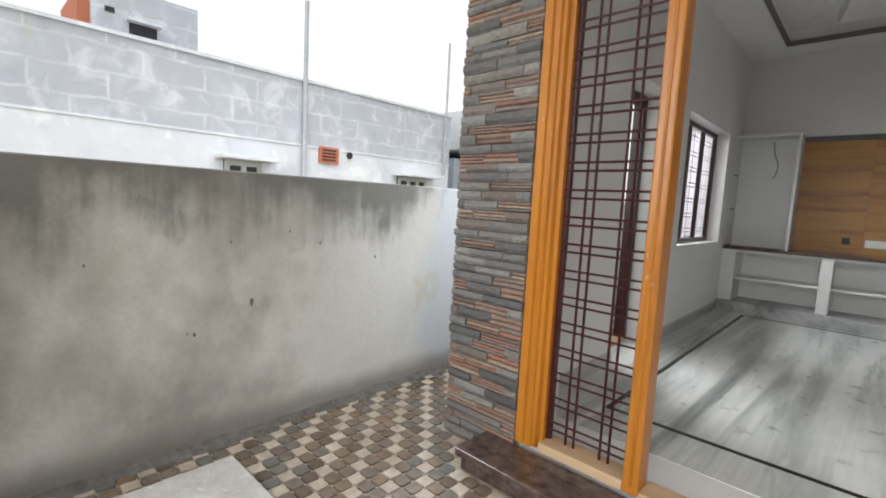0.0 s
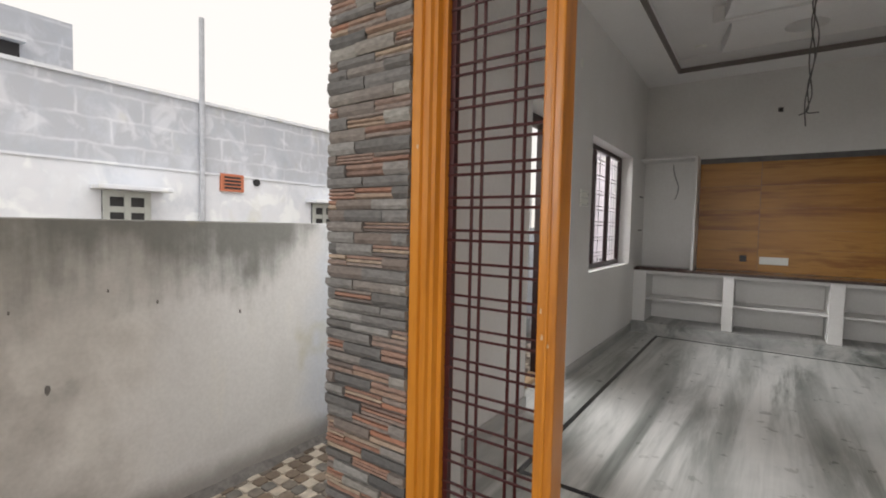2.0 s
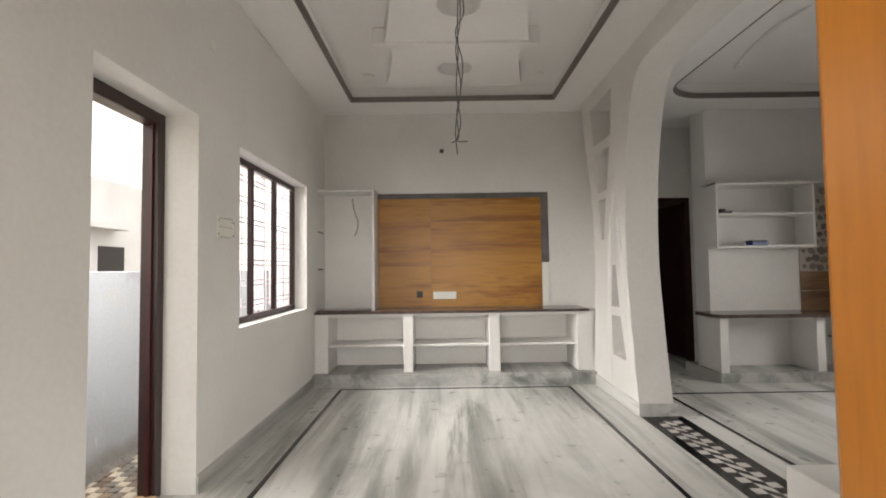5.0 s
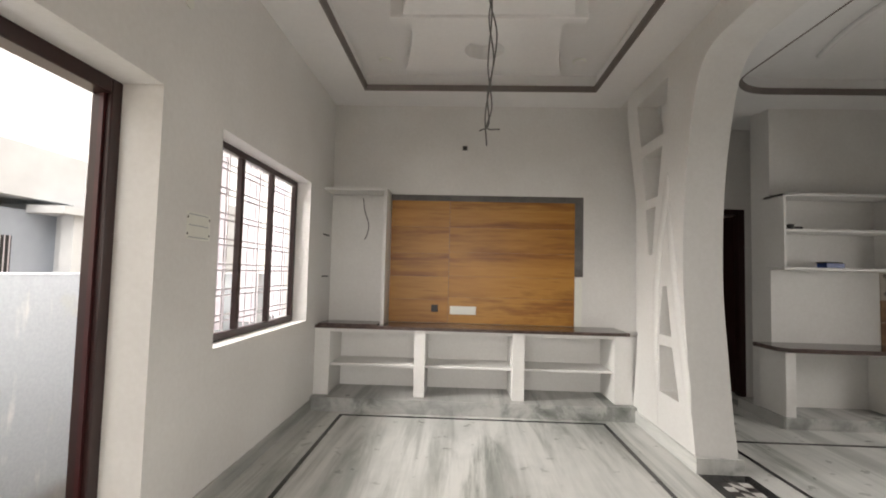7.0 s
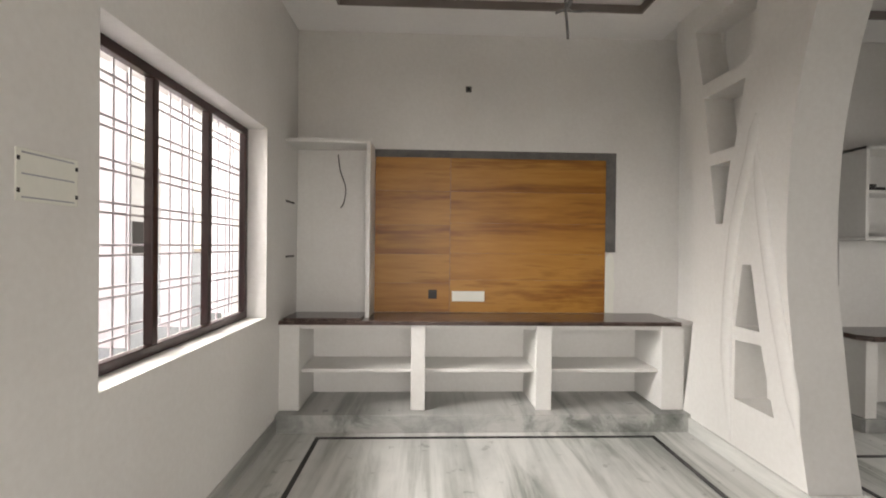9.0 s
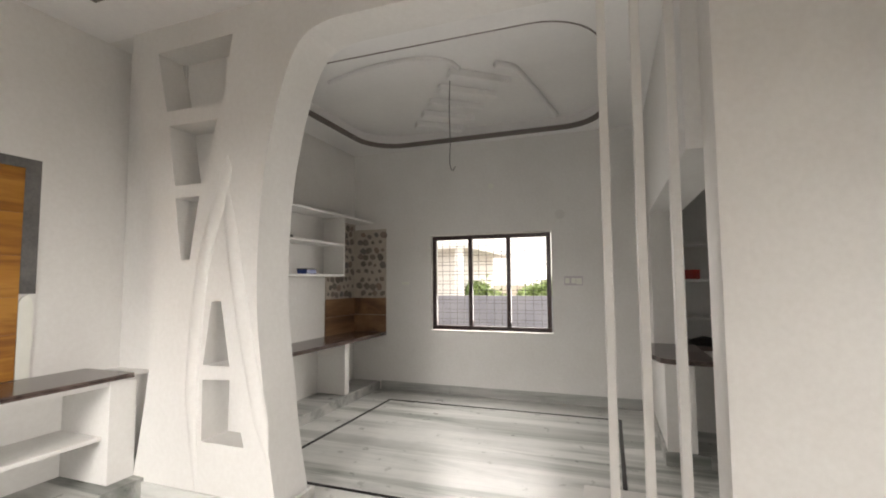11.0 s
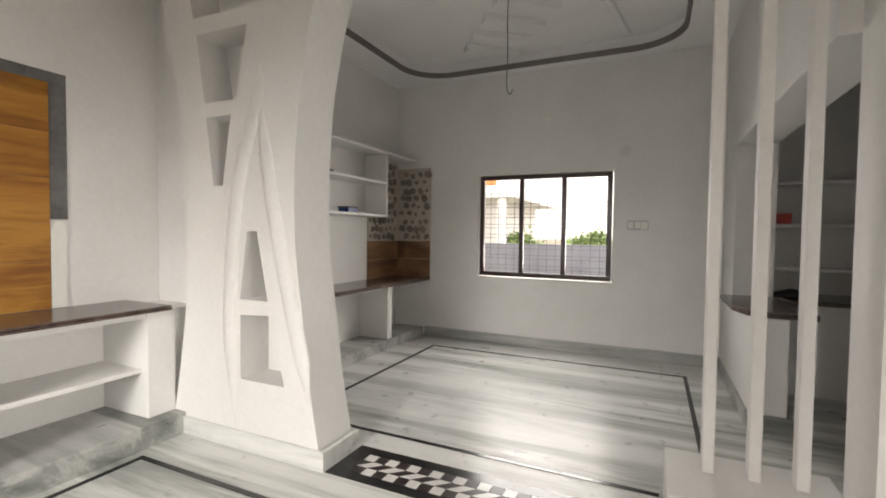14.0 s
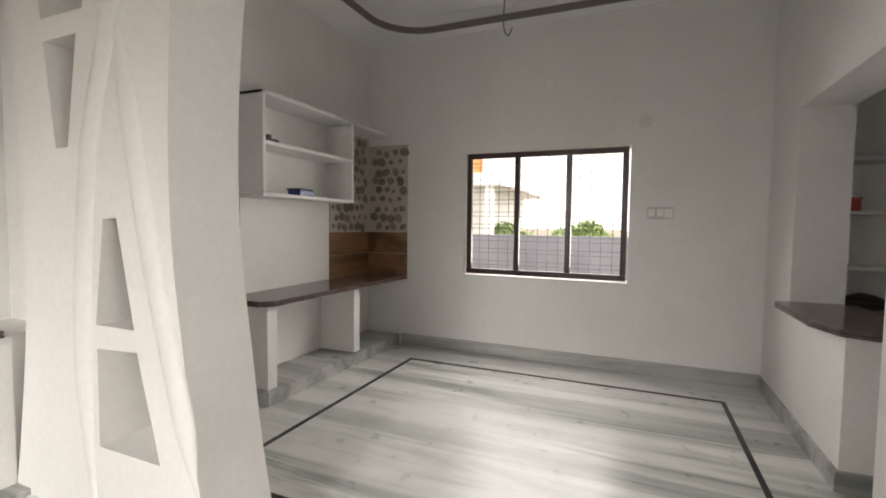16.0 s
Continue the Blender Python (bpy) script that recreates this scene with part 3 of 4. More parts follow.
# ---- floor inlays ----
border = thing("floor_border", "thin black granite border inlaid in the marble", "floor inlay", kind="structure")
for b in ((0.305, 0.335, 3.2, 6.955), (2.667, 2.697, 3.2, 6.955), (0.335, 2.667, 6.925, 6.955), (0.335, 2.667, 3.2, 3.23),
          (3.51, 3.54, 4.13, 6.63), (5.655, 5.685, 4.13, 6.63), (3.54, 5.655, 6.60, 6.63), (3.54, 5.655, 4.13, 4.16)):
    sub("strip", boxes((*b, -0.01, 0.0035)), BLACK, border)

# ---- entrance: frame, grilles, cladding ----
ent = thing("entrance_doorway", "varnished orange teak entrance frame with side grilles", "door frame", (1.2, 2.55, 0))


def moulded_post(name, x0, x1, flip=1):
    """An upright with stepped mouldings on its front face."""
    w = x1 - x0
    prof = [(0, 2.60), (0, 2.475), (0.30, 2.475), (0.34, 2.487), (0.42, 2.487), (0.47, 2.478), (0.60, 2.478), (0.65, 2.492), (0.78, 2.492), (0.84, 2.515), (1.0, 2.515), (1.0, 2.60)]
    pts = [(x0 + w * (u if flip > 0 else 1 - u), y) for u, y in prof]
    bm = bmesh.new()
    lo, hi = [bm.verts.new((x, y, 0.0)) for x, y in pts], [bm.verts.new((x, y, FT)) for x, y in pts]
    for k in range(len(pts)):
        bm.faces.new((lo[k], lo[(k + 1) % len(pts)], hi[(k + 1) % len(pts)], hi[k]))
    bm.faces.new(lo)
    bm.faces.new(hi)
    return sub(name, bm, TEAK, ent)


moulded_post("jamb", FX0, 0.30)
moulded_post("jamb", 2.20, FX1, -1)
sub("mullion", boxes((0.70, 0.766, 2.47, 2.575, 0.0, FT), bevel=0.008), TEAK, ent)
sub("mullion", boxes((1.742, 1.806, 2.47, 2.575, 0.0, FT), bevel=0.008), TEAK, ent)
for x in (0.725, 1.765):
    sub("bead", tube([(x + 0.01, 2.468, 0.04), (x + 0.01, 2.468, FT)], 0.006), TEAK, ent)
sub("head", boxes((FX0, FX1, 2.475, 2.60, FT - 0.12, FT - 0.004)), TEAK, ent)
sub("sill", boxes((0.30, 0.70, 2.47, 2.60, 0, 0.045), bevel=0.005), TEAK_S, ent, "dusty bare timber sill")
sub("sill", boxes((1.806, 2.20, 2.47, 2.60, 0, 0.045), bevel=0.005), TEAK_S, ent, "dusty bare timber sill")
sub("threshold", boxes((0.766, 1.742, 2.475, 2.60, -0.004, 0.025), bevel=0.004), TEAK_S, ent, "dusty bare timber threshold")
for gx0, gx1 in ((0.30, 0.70), (1.806, 2.20)):
    g = thing("entrance_grille", "dark maroon painted metal grille of paired bars", "grille", (gx0, 2.55, 0.045), "entrance grilles")
    w = gx1 - gx0
    sub("edge_bar", boxes((gx0, gx0 + 0.022, 2.54, 2.565, 0.045, FT - 0.12)), MAROON, g)
    sub("edge_bar", boxes((gx1 - 0.022, gx1, 2.54, 2.565, 0.045, FT - 0.12)), MAROON, g)
    for u in (0.245, 0.345, 0.66, 0.76):
        sub("upright_bar", tube([(gx0 + w * u, 2.552, 0.045), (gx0 + w * u, 2.552, FT - 0.12)], 0.0065, 6), MAROON, g)
    z = 0.10
    while z < FT - 0.15:
        for dz in (0, 0.037):
            sub("cross_bar", tube([(gx0, 2.540, z + dz), (gx1, 2.540, z + dz)], 0.0055, 6), MAROON, g)
        z += 0.122

step = thing("entrance_step", "dark polished granite step before the entrance", "step", (1.2, 2.35, F))
sub("tread", boxes((0.0, 2.4, 2.22, 2.47, -0.05, -0.012), bevel=0.006), GRANITE, step)
sub("riser", boxes((0.02, 2.38, 2.25, 2.46, F, -0.05)), GRANITE, step)

# ---- living room: media wall ----
unit = thing("media_unit", "white plastered low media unit with open shelves on a marble plinth", "shelf unit", (1.5, 7.3, 0))
sub("plinth", boxes((0.0, 3.188, 7.02, YB, 0, 0.13), bevel=0.004), SKIRT, unit, "grey marble plinth")
for x0, x1 in ((0.0, 0.145), (0.955, 1.06), (1.88, 1.997), (2.828, 3.0)):
    sub("upright", boxes((x0, x1, 7.11, YB, 0.13, 0.757), bevel=0.004), PAINT, unit)
for x0, x1 in ((0.145, 0.955), (1.06, 1.88), (1.997, 2.828)):
    sub("shelf", boxes((x0, x1, 7.17, YB, 0.395, 0.42), bevel=0.002), PAINT, unit)
    sub("top_rail", boxes((x0, x1, 7.13, YB, 0.724, 0.757)), PAINT, unit)
sub("end_fill", boxes((3.002, 3.188, 7.15, YB, 0.13, 0.757)), PAINT, unit)
top = thing("media_worktop", "dark brown polished granite slab on the media unit", "worktop", (1.5, 7.3, 0.757))
sub("slab", boxes((0.0, 2.965, 7.085, YB, 0.759, 0.772), bevel=0.003), GRANITE, top)
sub("slab_upper", boxes((0.0, 2.965, 7.09, YB, 0.774, 0.788), bevel=0.003), GRANITE, top)
alc = thing("display_alcove", "white plastered open alcove beside the television panel", "alcove", (0.3, 7.4, 0.788))
sub("partition", boxes((0.60, 0.632, 7.24, YB, 0.788, 2.115), bevel=0.003), PAINT, alc)
sub("top", boxes((0.0, 0.632, 7.24, YB, 2.115, 2.14), bevel=0.003), PAINT, alc)
for z in (1.24, 1.66):
    sub("slot", boxes((0.0, 0.006, 7.25, 7.45, z, z + 0.014)), BLACK_P, alc, "black shelf slot")
sub("ledge", boxes((0.02, 0.585, 7.12, 7.30, 0.788, 0.803), bevel=0.003), GRANITE, alc, "loose dark granite strip")


def cable(name, ctrl, r, label, mat=None):
    o = thing(name, label, "cable", ctrl[0])
    sub("strand", tube(smooth_line(ctrl, 6), r, 6), mat or BLACK_P, o, smooth=True)
    return o


cable("alcove_cable", [(0.33, YB - 0.004, 2.08), (0.35, 7.53, 1.95), (0.40, 7.51, 1.80), (0.385, 7.5, 1.68), (0.36, 7.5, 1.64)], 0.005, "thin grey cable hanging from the alcove wall", GROUT)

tv = thing("television_panel", "glossy wood-look tile panel with a grey cement border", "wall panel", (1.6, YB, 0.79))
sub("bed", boxes((0.634, 2.559, YB - 0.006, YB - 0.001, 0.79, 2.069)), MOULD, tv, "dark tile adhesive")
rows_z = [0.79, 1.03, 1.27, 1.51, 1.79, 2.067]
for (x0, x1), cuts in (((0.636, 1.254), rows_z), ((1.256, 2.557), [0.79, 1.06, 1.28, 1.53, 1.79, 2.067])):
    for z0, z1 in zip(cuts, cuts[1:]):
        sub("tile", boxes((x0 + 0.0006, x1 - 0.0006, YB - 0.012, YB, z0 + 0.0006, z1 - 0.0006)), PANEL, tv)
sub("border", boxes((0.632, 2.645, YB - 0.008, YB, 2.069, 2.13)), GROUT, tv, "rough grey cement strip")
sub("border", boxes((2.559, 2.645, YB - 0.008, YB, 1.30, 2.069)), GROUT, tv, "rough grey cement strip")
rag = [(2.559, 0.79), (2.635, 0.79), (2.632, 0.95), (2.645, 1.02), (2.63, 1.1), (2.64, 1.18), (2.628, 1.26), (2.61, 1.299), (2.58, 1.285), (2.559, 1.25)]
bm = bmesh.new()
f_, b_ = [bm.verts.new((x, YB - 0.010, z)) for x, z in rag], [bm.verts.new((x, YB, z)) for x, z in rag]
bm.faces.new(f_)
for k in range(len(rag)):
    bm.faces.new((f_[k], f_[(k + 1) % len(rag)], b_[(k + 1) % len(rag)], b_[k]))
sub("patch", bm, WHITE_P, tv, "ragged white putty patch")


def plate(name, c, axis, w, h, label, mat, slots=0, d=0.012, category="switch plate", deep=None):
    """A wall plate at c whose face looks along axis (+x, -x, +y, -y)."""
    o = thing(name, label, category, c)
    s = {"+x": (1, 0), "-x": (-1, 0), "+y": (0, 1), "-y": (0, -1)}[axis]

    def bx(u0, u1, v0, v1, n0, n1):
        n0, n1 = sorted((n0, n1))
        if s[0]:
            a = sorted((s[0] * n0, s[0] * n1))
            return (c[0] + a[0], c[0] + a[1], c[1] + u0, c[1] + u1, c[2] + v0, c[2] + v1)
        a = sorted((s[1] * n0, s[1] * n1))
        return (c[0] + u0, c[0] + u1, c[1] + a[0], c[1] + a[1], c[2] + v0, c[2] + v1)
    sub("cover", boxes(bx(-w / 2, w / 2, -h / 2, h / 2, 0, d), bevel=0.003), mat, o)
    for k in range(slots):
        u = -w / 2 + w * (k + 0.5) / slots
        sub("insert", boxes(bx(u - w / slots * 0.36, u + w / slots * 0.36, -h * 0.3, h * 0.3, d, d + 0.004)), deep or mat, o)
    return o, bx


plate("switch_board", (1.41, YB - 0.012, 0.925), "-y", 0.27, 0.085, "white plastic switch board on the wood panel", WHITE_P, 6, 0.014, deep=WHITE_P)
plate("socket_box", (1.115, YB - 0.012, 0.94), "-y", 0.07, 0.075, "open black socket box in the wood panel", BLACK_P, 1, 0.004, "socket")
o, bx = plate("conduit", (1.397, YB, 2.638), "-y", 0.05, 0.05, "small conduit stub on the wall", GROUT, 0, 0.006, "conduit")
sub("hole", boxes(bx(-0.014, 0.014, -0.014, 0.014, 0.006, 0.010)), BLACK_P, o)


def back_box(c, axis, w=0.21, h=0.14):
    """A flush switch box still without its plate: a pale frame, module rails and screw holes."""
    o, bx = plate("switch_box", c, axis, w, h, "flush white switch box with its cover missing", WHITE_P, 0, 0.003)
    for v in (-0.42, 0.02, 0.42):
        sub("rail", boxes(bx(-w * 0.42, w * 0.42, h * v - 0.002, h * v + 0.002, 0.003, 0.005)), PVC, o)
    for u in (-0.47, 0.47):
        for v in (-0.3, 0.3):
            sub("screw_hole", boxes(bx(w * u - 0.004, w * u + 0.004, h * v - 0.006, h * v + 0.006, 0.003, 0.005)), BLACK_P, o)
    return o


back_box((0, 5.08, 1.515), "+x")
back_box((2.403, YI, 1.435), "+y", 0.20, 0.135)
back_box((2.45, YI, 0.55), "+y")
o, bx = plate("distribution_box", (2.415, YI, 2.14), "+y", 0.36, 0.15, "cream metal distribution box cover high on the wall", CREAM_P, 0, 0.012, "electrical box")
sub("opening", boxes(bx(0.10, 0.15, -0.03, 0.01, 0.012, 0.016)), BLACK_P, o)
sub("lip", boxes(bx(-0.165, 0.165, -0.07, 0.07, 0.012, 0.015)), CREAM_P, o)
o, bx = plate("switch_box", (XE, 4.575, 1.35), "-x", 0.20, 0.10, "white wall socket half covered on the wall", LILAC, 3, 0.006, deep=WHITE_P)
sub("module", boxes(bx(-0.09, -0.03, -0.04, 0.03, 0.010, 0.022)), WHITE_P, o)
plate("blank_plate", (XE, 6.62, 1.33), "-x", 0.10, 0.035, "small white blank plate beside the window", WHITE_P, 0, 0.004)
for y, z, r in ((4.708, 2.10, 0.055), (5.499, 2.485, 0.035)):
    o = thing("junction_box", "round plaster-coloured junction cap on the wall", "junction cap", (XE, y, z))
    bm = disc(0, 0, 0, 0.006, r, 24)
    bmesh.ops.rotate(bm, verts=bm.verts[:], matrix=Matrix.Rotation(radians(-90), 3, "Y"))
    part("cap", bm, CONC if r > 0.04 else WHITE_P, o)
o = thing("junction_box", "round white junction cap above the window", "junction cap", (0, 4.9, 2.62))
bm = disc(0, 0, 0, 0.006, 0.035, 24)
bmesh.ops.rotate(bm, verts=bm.verts[:], matrix=Matrix.Rotation(radians(90), 3, "Y"))
part("cap", bm, WHITE_P, o)

# ---- living ceiling relief ----
ZT = ZC + 0.15
relief = thing("ceiling_relief", "white gypsum ceiling relief with curved sides and round recesses", "ceiling decoration", (1.53, 5.3, ZT))


def curved_panel(y0, y1, near, far, cx=1.53, holes=()):
    """A hanging panel whose curved sides widen from one end to the other."""
    n = 14
    side = [(near + (far - near) * (k / n) ** 1.6, y0 + (y1 - y0) * k / n) for k in range(n + 1)]
    pts = [(cx + a, b) for a, b in side] + [(cx - a, b) for a, b in reversed(side)]
    return prism(pts, "z", ZT - 0.13, ZT - 0.001, holes, 0.12)


def circle(cx, cy, r, n=28):
    return [(cx + r * math.cos(2 * math.pi * k / n), cy + r * math.sin(2 * math.pi * k / n)) for k in range(n)]


for y0, y1, near, far, hc in ((5.93, 6.72, 0.55, 0.68, 6.36), (4.90, 5.85, 0.45, 0.60, 5.32), (4.0, 4.82, 0.66, 0.52, 4.4)):
    sub("panel", curved_panel(y0, y1, near, far, holes=[circle(1.53, hc, 0.16)]), CEIL, relief)
for y in (5.89, 4.86):
    sub("cross_strip", boxes((0.84, 2.22, y - 0.035, y + 0.035, ZT - 0.15, ZT - 0.001), bevel=0.006), CEIL, relief)
for x, y in ((0.647, 5.06), (2.39, 5.06), (0.65, 6.8), (2.40, 6.8)):
    o = thing("light_point", "round white cap over a ceiling light point", "ceiling cap", (x, y, ZT), "ceiling light points")
    sub("ring", disc(x, y, ZT - 0.012, ZT - 0.001, 0.055, 28, 0.06), WHITE_P, o)
    sub("centre", disc(x, y, ZT - 0.016, ZT - 0.012, 0.042, 28), CEIL, o)

wires = thing("hanging_wires", "loose dark electrical wires hanging from the ceiling centre", "cable", (1.51, 5.2, ZT))
strands = [
    [(1.53, 5.25, ZT), (1.535, 5.23, 2.95), (1.50, 5.2, 2.72), (1.53, 5.2, 2.48), (1.50, 5.2, 2.28), (1.51, 5.2, 2.12), (1.46, 5.2, 2.08)],
    [(1.53, 5.25, ZT), (1.515, 5.22, 2.93), (1.515, 5.2, 2.7), (1.50, 5.21, 2.45), (1.525, 5.2, 2.22), (1.50, 5.2, 2.1), (1.57, 5.2, 2.09)],
    [(1.53, 5.25, ZT), (1.56, 5.23, 3.0), (1.50, 5.21, 2.85), (1.545, 5.2, 2.62), (1.515, 5.2, 2.35), (1.49, 5.2, 2.17), (1.50, 5.2, 2.0)],
]
for s in strands:
    sub("strand", tube(smooth_line(s, 6), 0.0042, 6), GROUT, wires, smooth=True)
cable("hanging_wire", [(4.6, 5.49, ZD + 0.145), (4.605, 5.50, 2.9), (4.595, 5.49, 2.6), (4.61, 5.50, 2.4), (4.60, 5.47, 2.33), (4.58, 5.44, 2.36)], 0.0038, "short dark wire hanging from the dining ceiling", GROUT)

# ---- dining ceiling relief ----
drel = thing("ceiling_relief", "white stepped bars and a curved rib on the dining ceiling", "ceiling decoration", (4.8, 5.5, ZD + 0.15))
for k in range(5):
    bm = boxes((-0.285, 0.285, -0.062, 0.062, 0, 0.06), bevel=0.006)
    bmesh.ops.transform(bm, verts=bm.verts[:], matrix=pose(4.65 + 0.27 * k, 5.235 + 0.193 * k, ZD + 0.089, 0, 0, -52.5))
    sub("bar", bm, CEIL, drel)
for ctrl, r in (([(4.47, 5.05), (4.55, 4.94), (4.68, 4.89), (5.2, 4.81), (5.88, 4.70)], 0.034), ([(4.30, 6.55), (4.18, 6.1), (4.16, 5.7), (4.27, 5.42), (4.45, 5.36)], 0.022)):
    rib = smooth_line([(x, y, 0) for x, y in ctrl], 6)
    sub("rib", tube([(p.x, p.y, ZD + 0.14) for p in rib], r, 8), CEIL, drel, smooth=True)

# ---- side door and window ----
sd = thing("side_doorway", "dark red-brown painted door frame, open without a leaf", "door frame", (-0.2, 4.35, 0))
sub("jamb", boxes((-0.285, -0.19, SD1 - 0.065, SD1, 0.0, SDT), bevel=0.006), BROWN, sd)
sub("jamb", boxes((-0.285, -0.19, SD0, SD0 + 0.065, 0.0, SDT), bevel=0.006), BROWN, sd)
sub("head", boxes((-0.285, -0.19, SD0 + 0.065, SD1 - 0.065, SDT - 0.07, SDT), bevel=0.006), BROWN, sd)
sub("stop", boxes((-0.235, -0.215, SD1 - 0.08, SD1 - 0.065, 0.03, SDT - 0.07)), MAROON, sd)
sub("threshold", boxes((-0.29, -0.17, SD0 + 0.065, SD1 - 0.065, -0.0, 0.03), bevel=0.004), TEAK_S, sd, "worn bare timber threshold")


def window(name, x, y0, y1, z0, z1, th, out, label, lights, bar_mat, nb, pairs, shutters, br=0.005):
    """A timber window of several lights with a security grille, in a wall across x; out is -1 or +1 for the outer side."""
    o = thing(name, label, "window", (x, (y0 + y1) / 2, z0))
    fw, d = th, 0.04
    a, b = sorted((x, x + out * d))
    sub("frame_rail", boxes((a, b, y0, y1, z0, z0 + fw), bevel=0.004), BROWN, o)
    sub("frame_rail", boxes((a, b, y0, y1, z1 - fw, z1), bevel=0.004), BROWN, o)
    for y in (y0, y1 - fw):
        sub("frame_stile", boxes((a, b, y, y + fw, z0 + fw, z1 - fw), bevel=0.004), BROWN, o)
    step_y = (y1 - y0 - fw) / lights
    for k in range(1, lights):
        y = y0 + k * step_y
        sub("mullion", boxes((a, b, y, y + fw, z0 + fw, z1 - fw), bevel=0.004), BROWN, o)
    xg = x + out * (d + 0.012)
    g = part("grille", local(boxes((min(xg, xg + out * 0.01), max(xg, xg + out * 0.01), y0 + 0.005, y0 + 0.02, z0 + 0.02, z1 - 0.02)), (x, (y0 + y1) / 2, z0)), bar_mat, o, "painted security grille")
    for k in range(lights):
        ya = y0 + k * step_y + fw
        yb = ya + step_y - fw
        for i in range(nb):
            y = ya + (yb - ya) * (i + 0.7) / (nb + 0.4)
            part("bar", local(tube([(xg, y, z0 + fw * 0.6), (xg, y, z1 - fw * 0.6)], br, 6), (x, (y0 + y1) / 2, z0)), bar_mat, g)
    for i in range(pairs):
        z = z0 + fw + (z1 - z0 - 2 * fw) * (i + 0.5) / pairs
        for dz in (-0.02, 0.02):
            part("bar", local(tube([(xg, y0 + 0.01, z + dz), (xg, y1 - 0.01, z + dz)], br * 0.9, 6), (x, (y0 + y1) / 2, z0)), bar_mat, g)
    if shutters:
        for k in range(lights):
            y = y0 + (k + 0.92) * step_y
            sub("shutter_edge", boxes((xg + out * 0.10 - 0.07, xg + out * 0.10 + 0.07, y - 0.01, y + 0.01, z0 + fw, z1 - fw)), LILAC, o, "open lilac-grey shutter seen edge-on")
    return o


window("window", -0.125, W10, W11, W1B, W1T, 0.045, -1, "dark brown three-light window with pale security bars", 3, LILAC, 4, 7, True, 0.006)
window("window", XE + 0.025, WY0 + 0.012, WY1 - 0.012, WZ0 + 0.012, WZ1 - 0.012, 0.05, 1, "dark brown three-light window with thin security bars", 3, GRILLE, 4, 9, False, 0.003)

# paint smears and nicks on the entrance posts
rnd = random.Random(21)
for x, z in ((0.715, 0.985), (0.722, 0.90), (0.74, 0.875), (1.793, 1.10), (1.79, 0.72), (0.20, 1.55), (1.785, 1.06)):
    n = 9
    w, h = rnd.uniform(0.003, 0.006), rnd.uniform(0.006, 0.016)
    bm = bmesh.new()
    rim = [bm.verts.new((x + w * math.cos(2 * math.pi * k / n) * rnd.uniform(0.6, 1.1), 2.4675 if x > 0.4 else 2.4725, z + h * math.sin(2 * math.pi * k / n) * rnd.uniform(0.6, 1.1))) for k in range(n)]
    back = [bm.verts.new((v.co.x, v.co.y + 0.004, v.co.z)) for v in rim]
    bm.faces.new(rim)
    for k in range(n):
        bm.faces.new((rim[k], rim[(k + 1) % n], back[(k + 1) % n], back[k]))
    sub("paint_smear", bm, TEAK_S, ent, "pale scuff of dried paint")

# cement debris along the foot of the compound wall
vs, fs = [], []
m = 220
for k in range(m + 1):
    y = -3.0 + 10.0 * k / m
    w = 0.05 + 0.05 * noise.noise((y * 2.3, 0, 0)) + 0.03 * noise.noise((y * 9, 1, 0))
    h = 0.022 + 0.016 * noise.noise((y * 5, 2, 0))
    vs += [(-0.952, y, F + max(0.006, h) + 0.012), (-0.95 + w * 0.5, y, F + max(0.004, h * 0.7)), (-0.95 + max(0.02, w), y, F - 0.01)]
for k in range(m):
    a = 3 * k
    fs += [(a, a + 1, a + 4, a + 3), (a + 1, a + 2, a + 5, a + 4)]
me = bpy.data.meshes.new("cement_debris")
me.from_pydata(vs, [], fs)
me.materials.append(MORTAR)
tagged(new("cement_debris", me), "crumbled dark cement along the wall foot", "debris", kind="stuff")

# putlog holes and scrapes in the compound wall
for y, z in ((1.655, 0.585), (0.97, 0.82), (1.35, 0.47), (1.38, 0.46), (2.05, 0.88), (1.86, 0.95), (2.45, 0.78), (1.55, 0.9)):
    o = thing("wall_hole", "small dark chipped hole in the cement wall", "hole", (-0.95, y, z))
    bm = bmesh.new()
    n, r = 7, 0.013 if y == 1.655 else rnd.uniform(0.004, 0.007)
    rim = [bm.verts.new((0.003, r * math.cos(2 * math.pi * k / n) * rnd.uniform(0.6, 1.1), 1.6 * r * math.sin(2 * math.pi * k / n))) for k in range(n)]
    back = [bm.verts.new((-0.003, v.co.y, v.co.z)) for v in rim]
    bm.faces.new(rim)
    for k in range(n):
        bm.faces.new((rim[k], rim[(k + 1) % n], back[(k + 1) % n], back[k]))
    part("chip", bm, MORTAR, o)

# ---- dining: shelves, counter, tiles ----
sh = thing("wall_shelf_unit", "white wall-hung open shelf unit with two compartments", "shelf", (4.95, 7.3, 1.41))
sub("side", boxes((4.36, 4.385, 7.08, 7.36, 1.445, 2.13), bevel=0.003), PAINT, sh)
sub("side", boxes((5.41, 5.435, 7.08, 7.36, 1.435, 2.10), bevel=0.003), PAINT, sh)
for z0, x1 in ((1.415, 5.435), (1.77, 5.41), (2.105, 6.11)):
    sub("shelf", boxes((4.36 if z0 != 1.77 else 4.385, x1, 7.08, 7.36, z0, z0 + 0.025), bevel=0.003), PAINT, sh)
o = thing("blue_box", "small dark blue plastic box on the shelf", "box", (4.83, 7.2, 1.44))
sub("body", boxes((4.76, 4.93, 7.11, 7.23, 1.44, 1.485), bevel=0.006), BLUE, o)
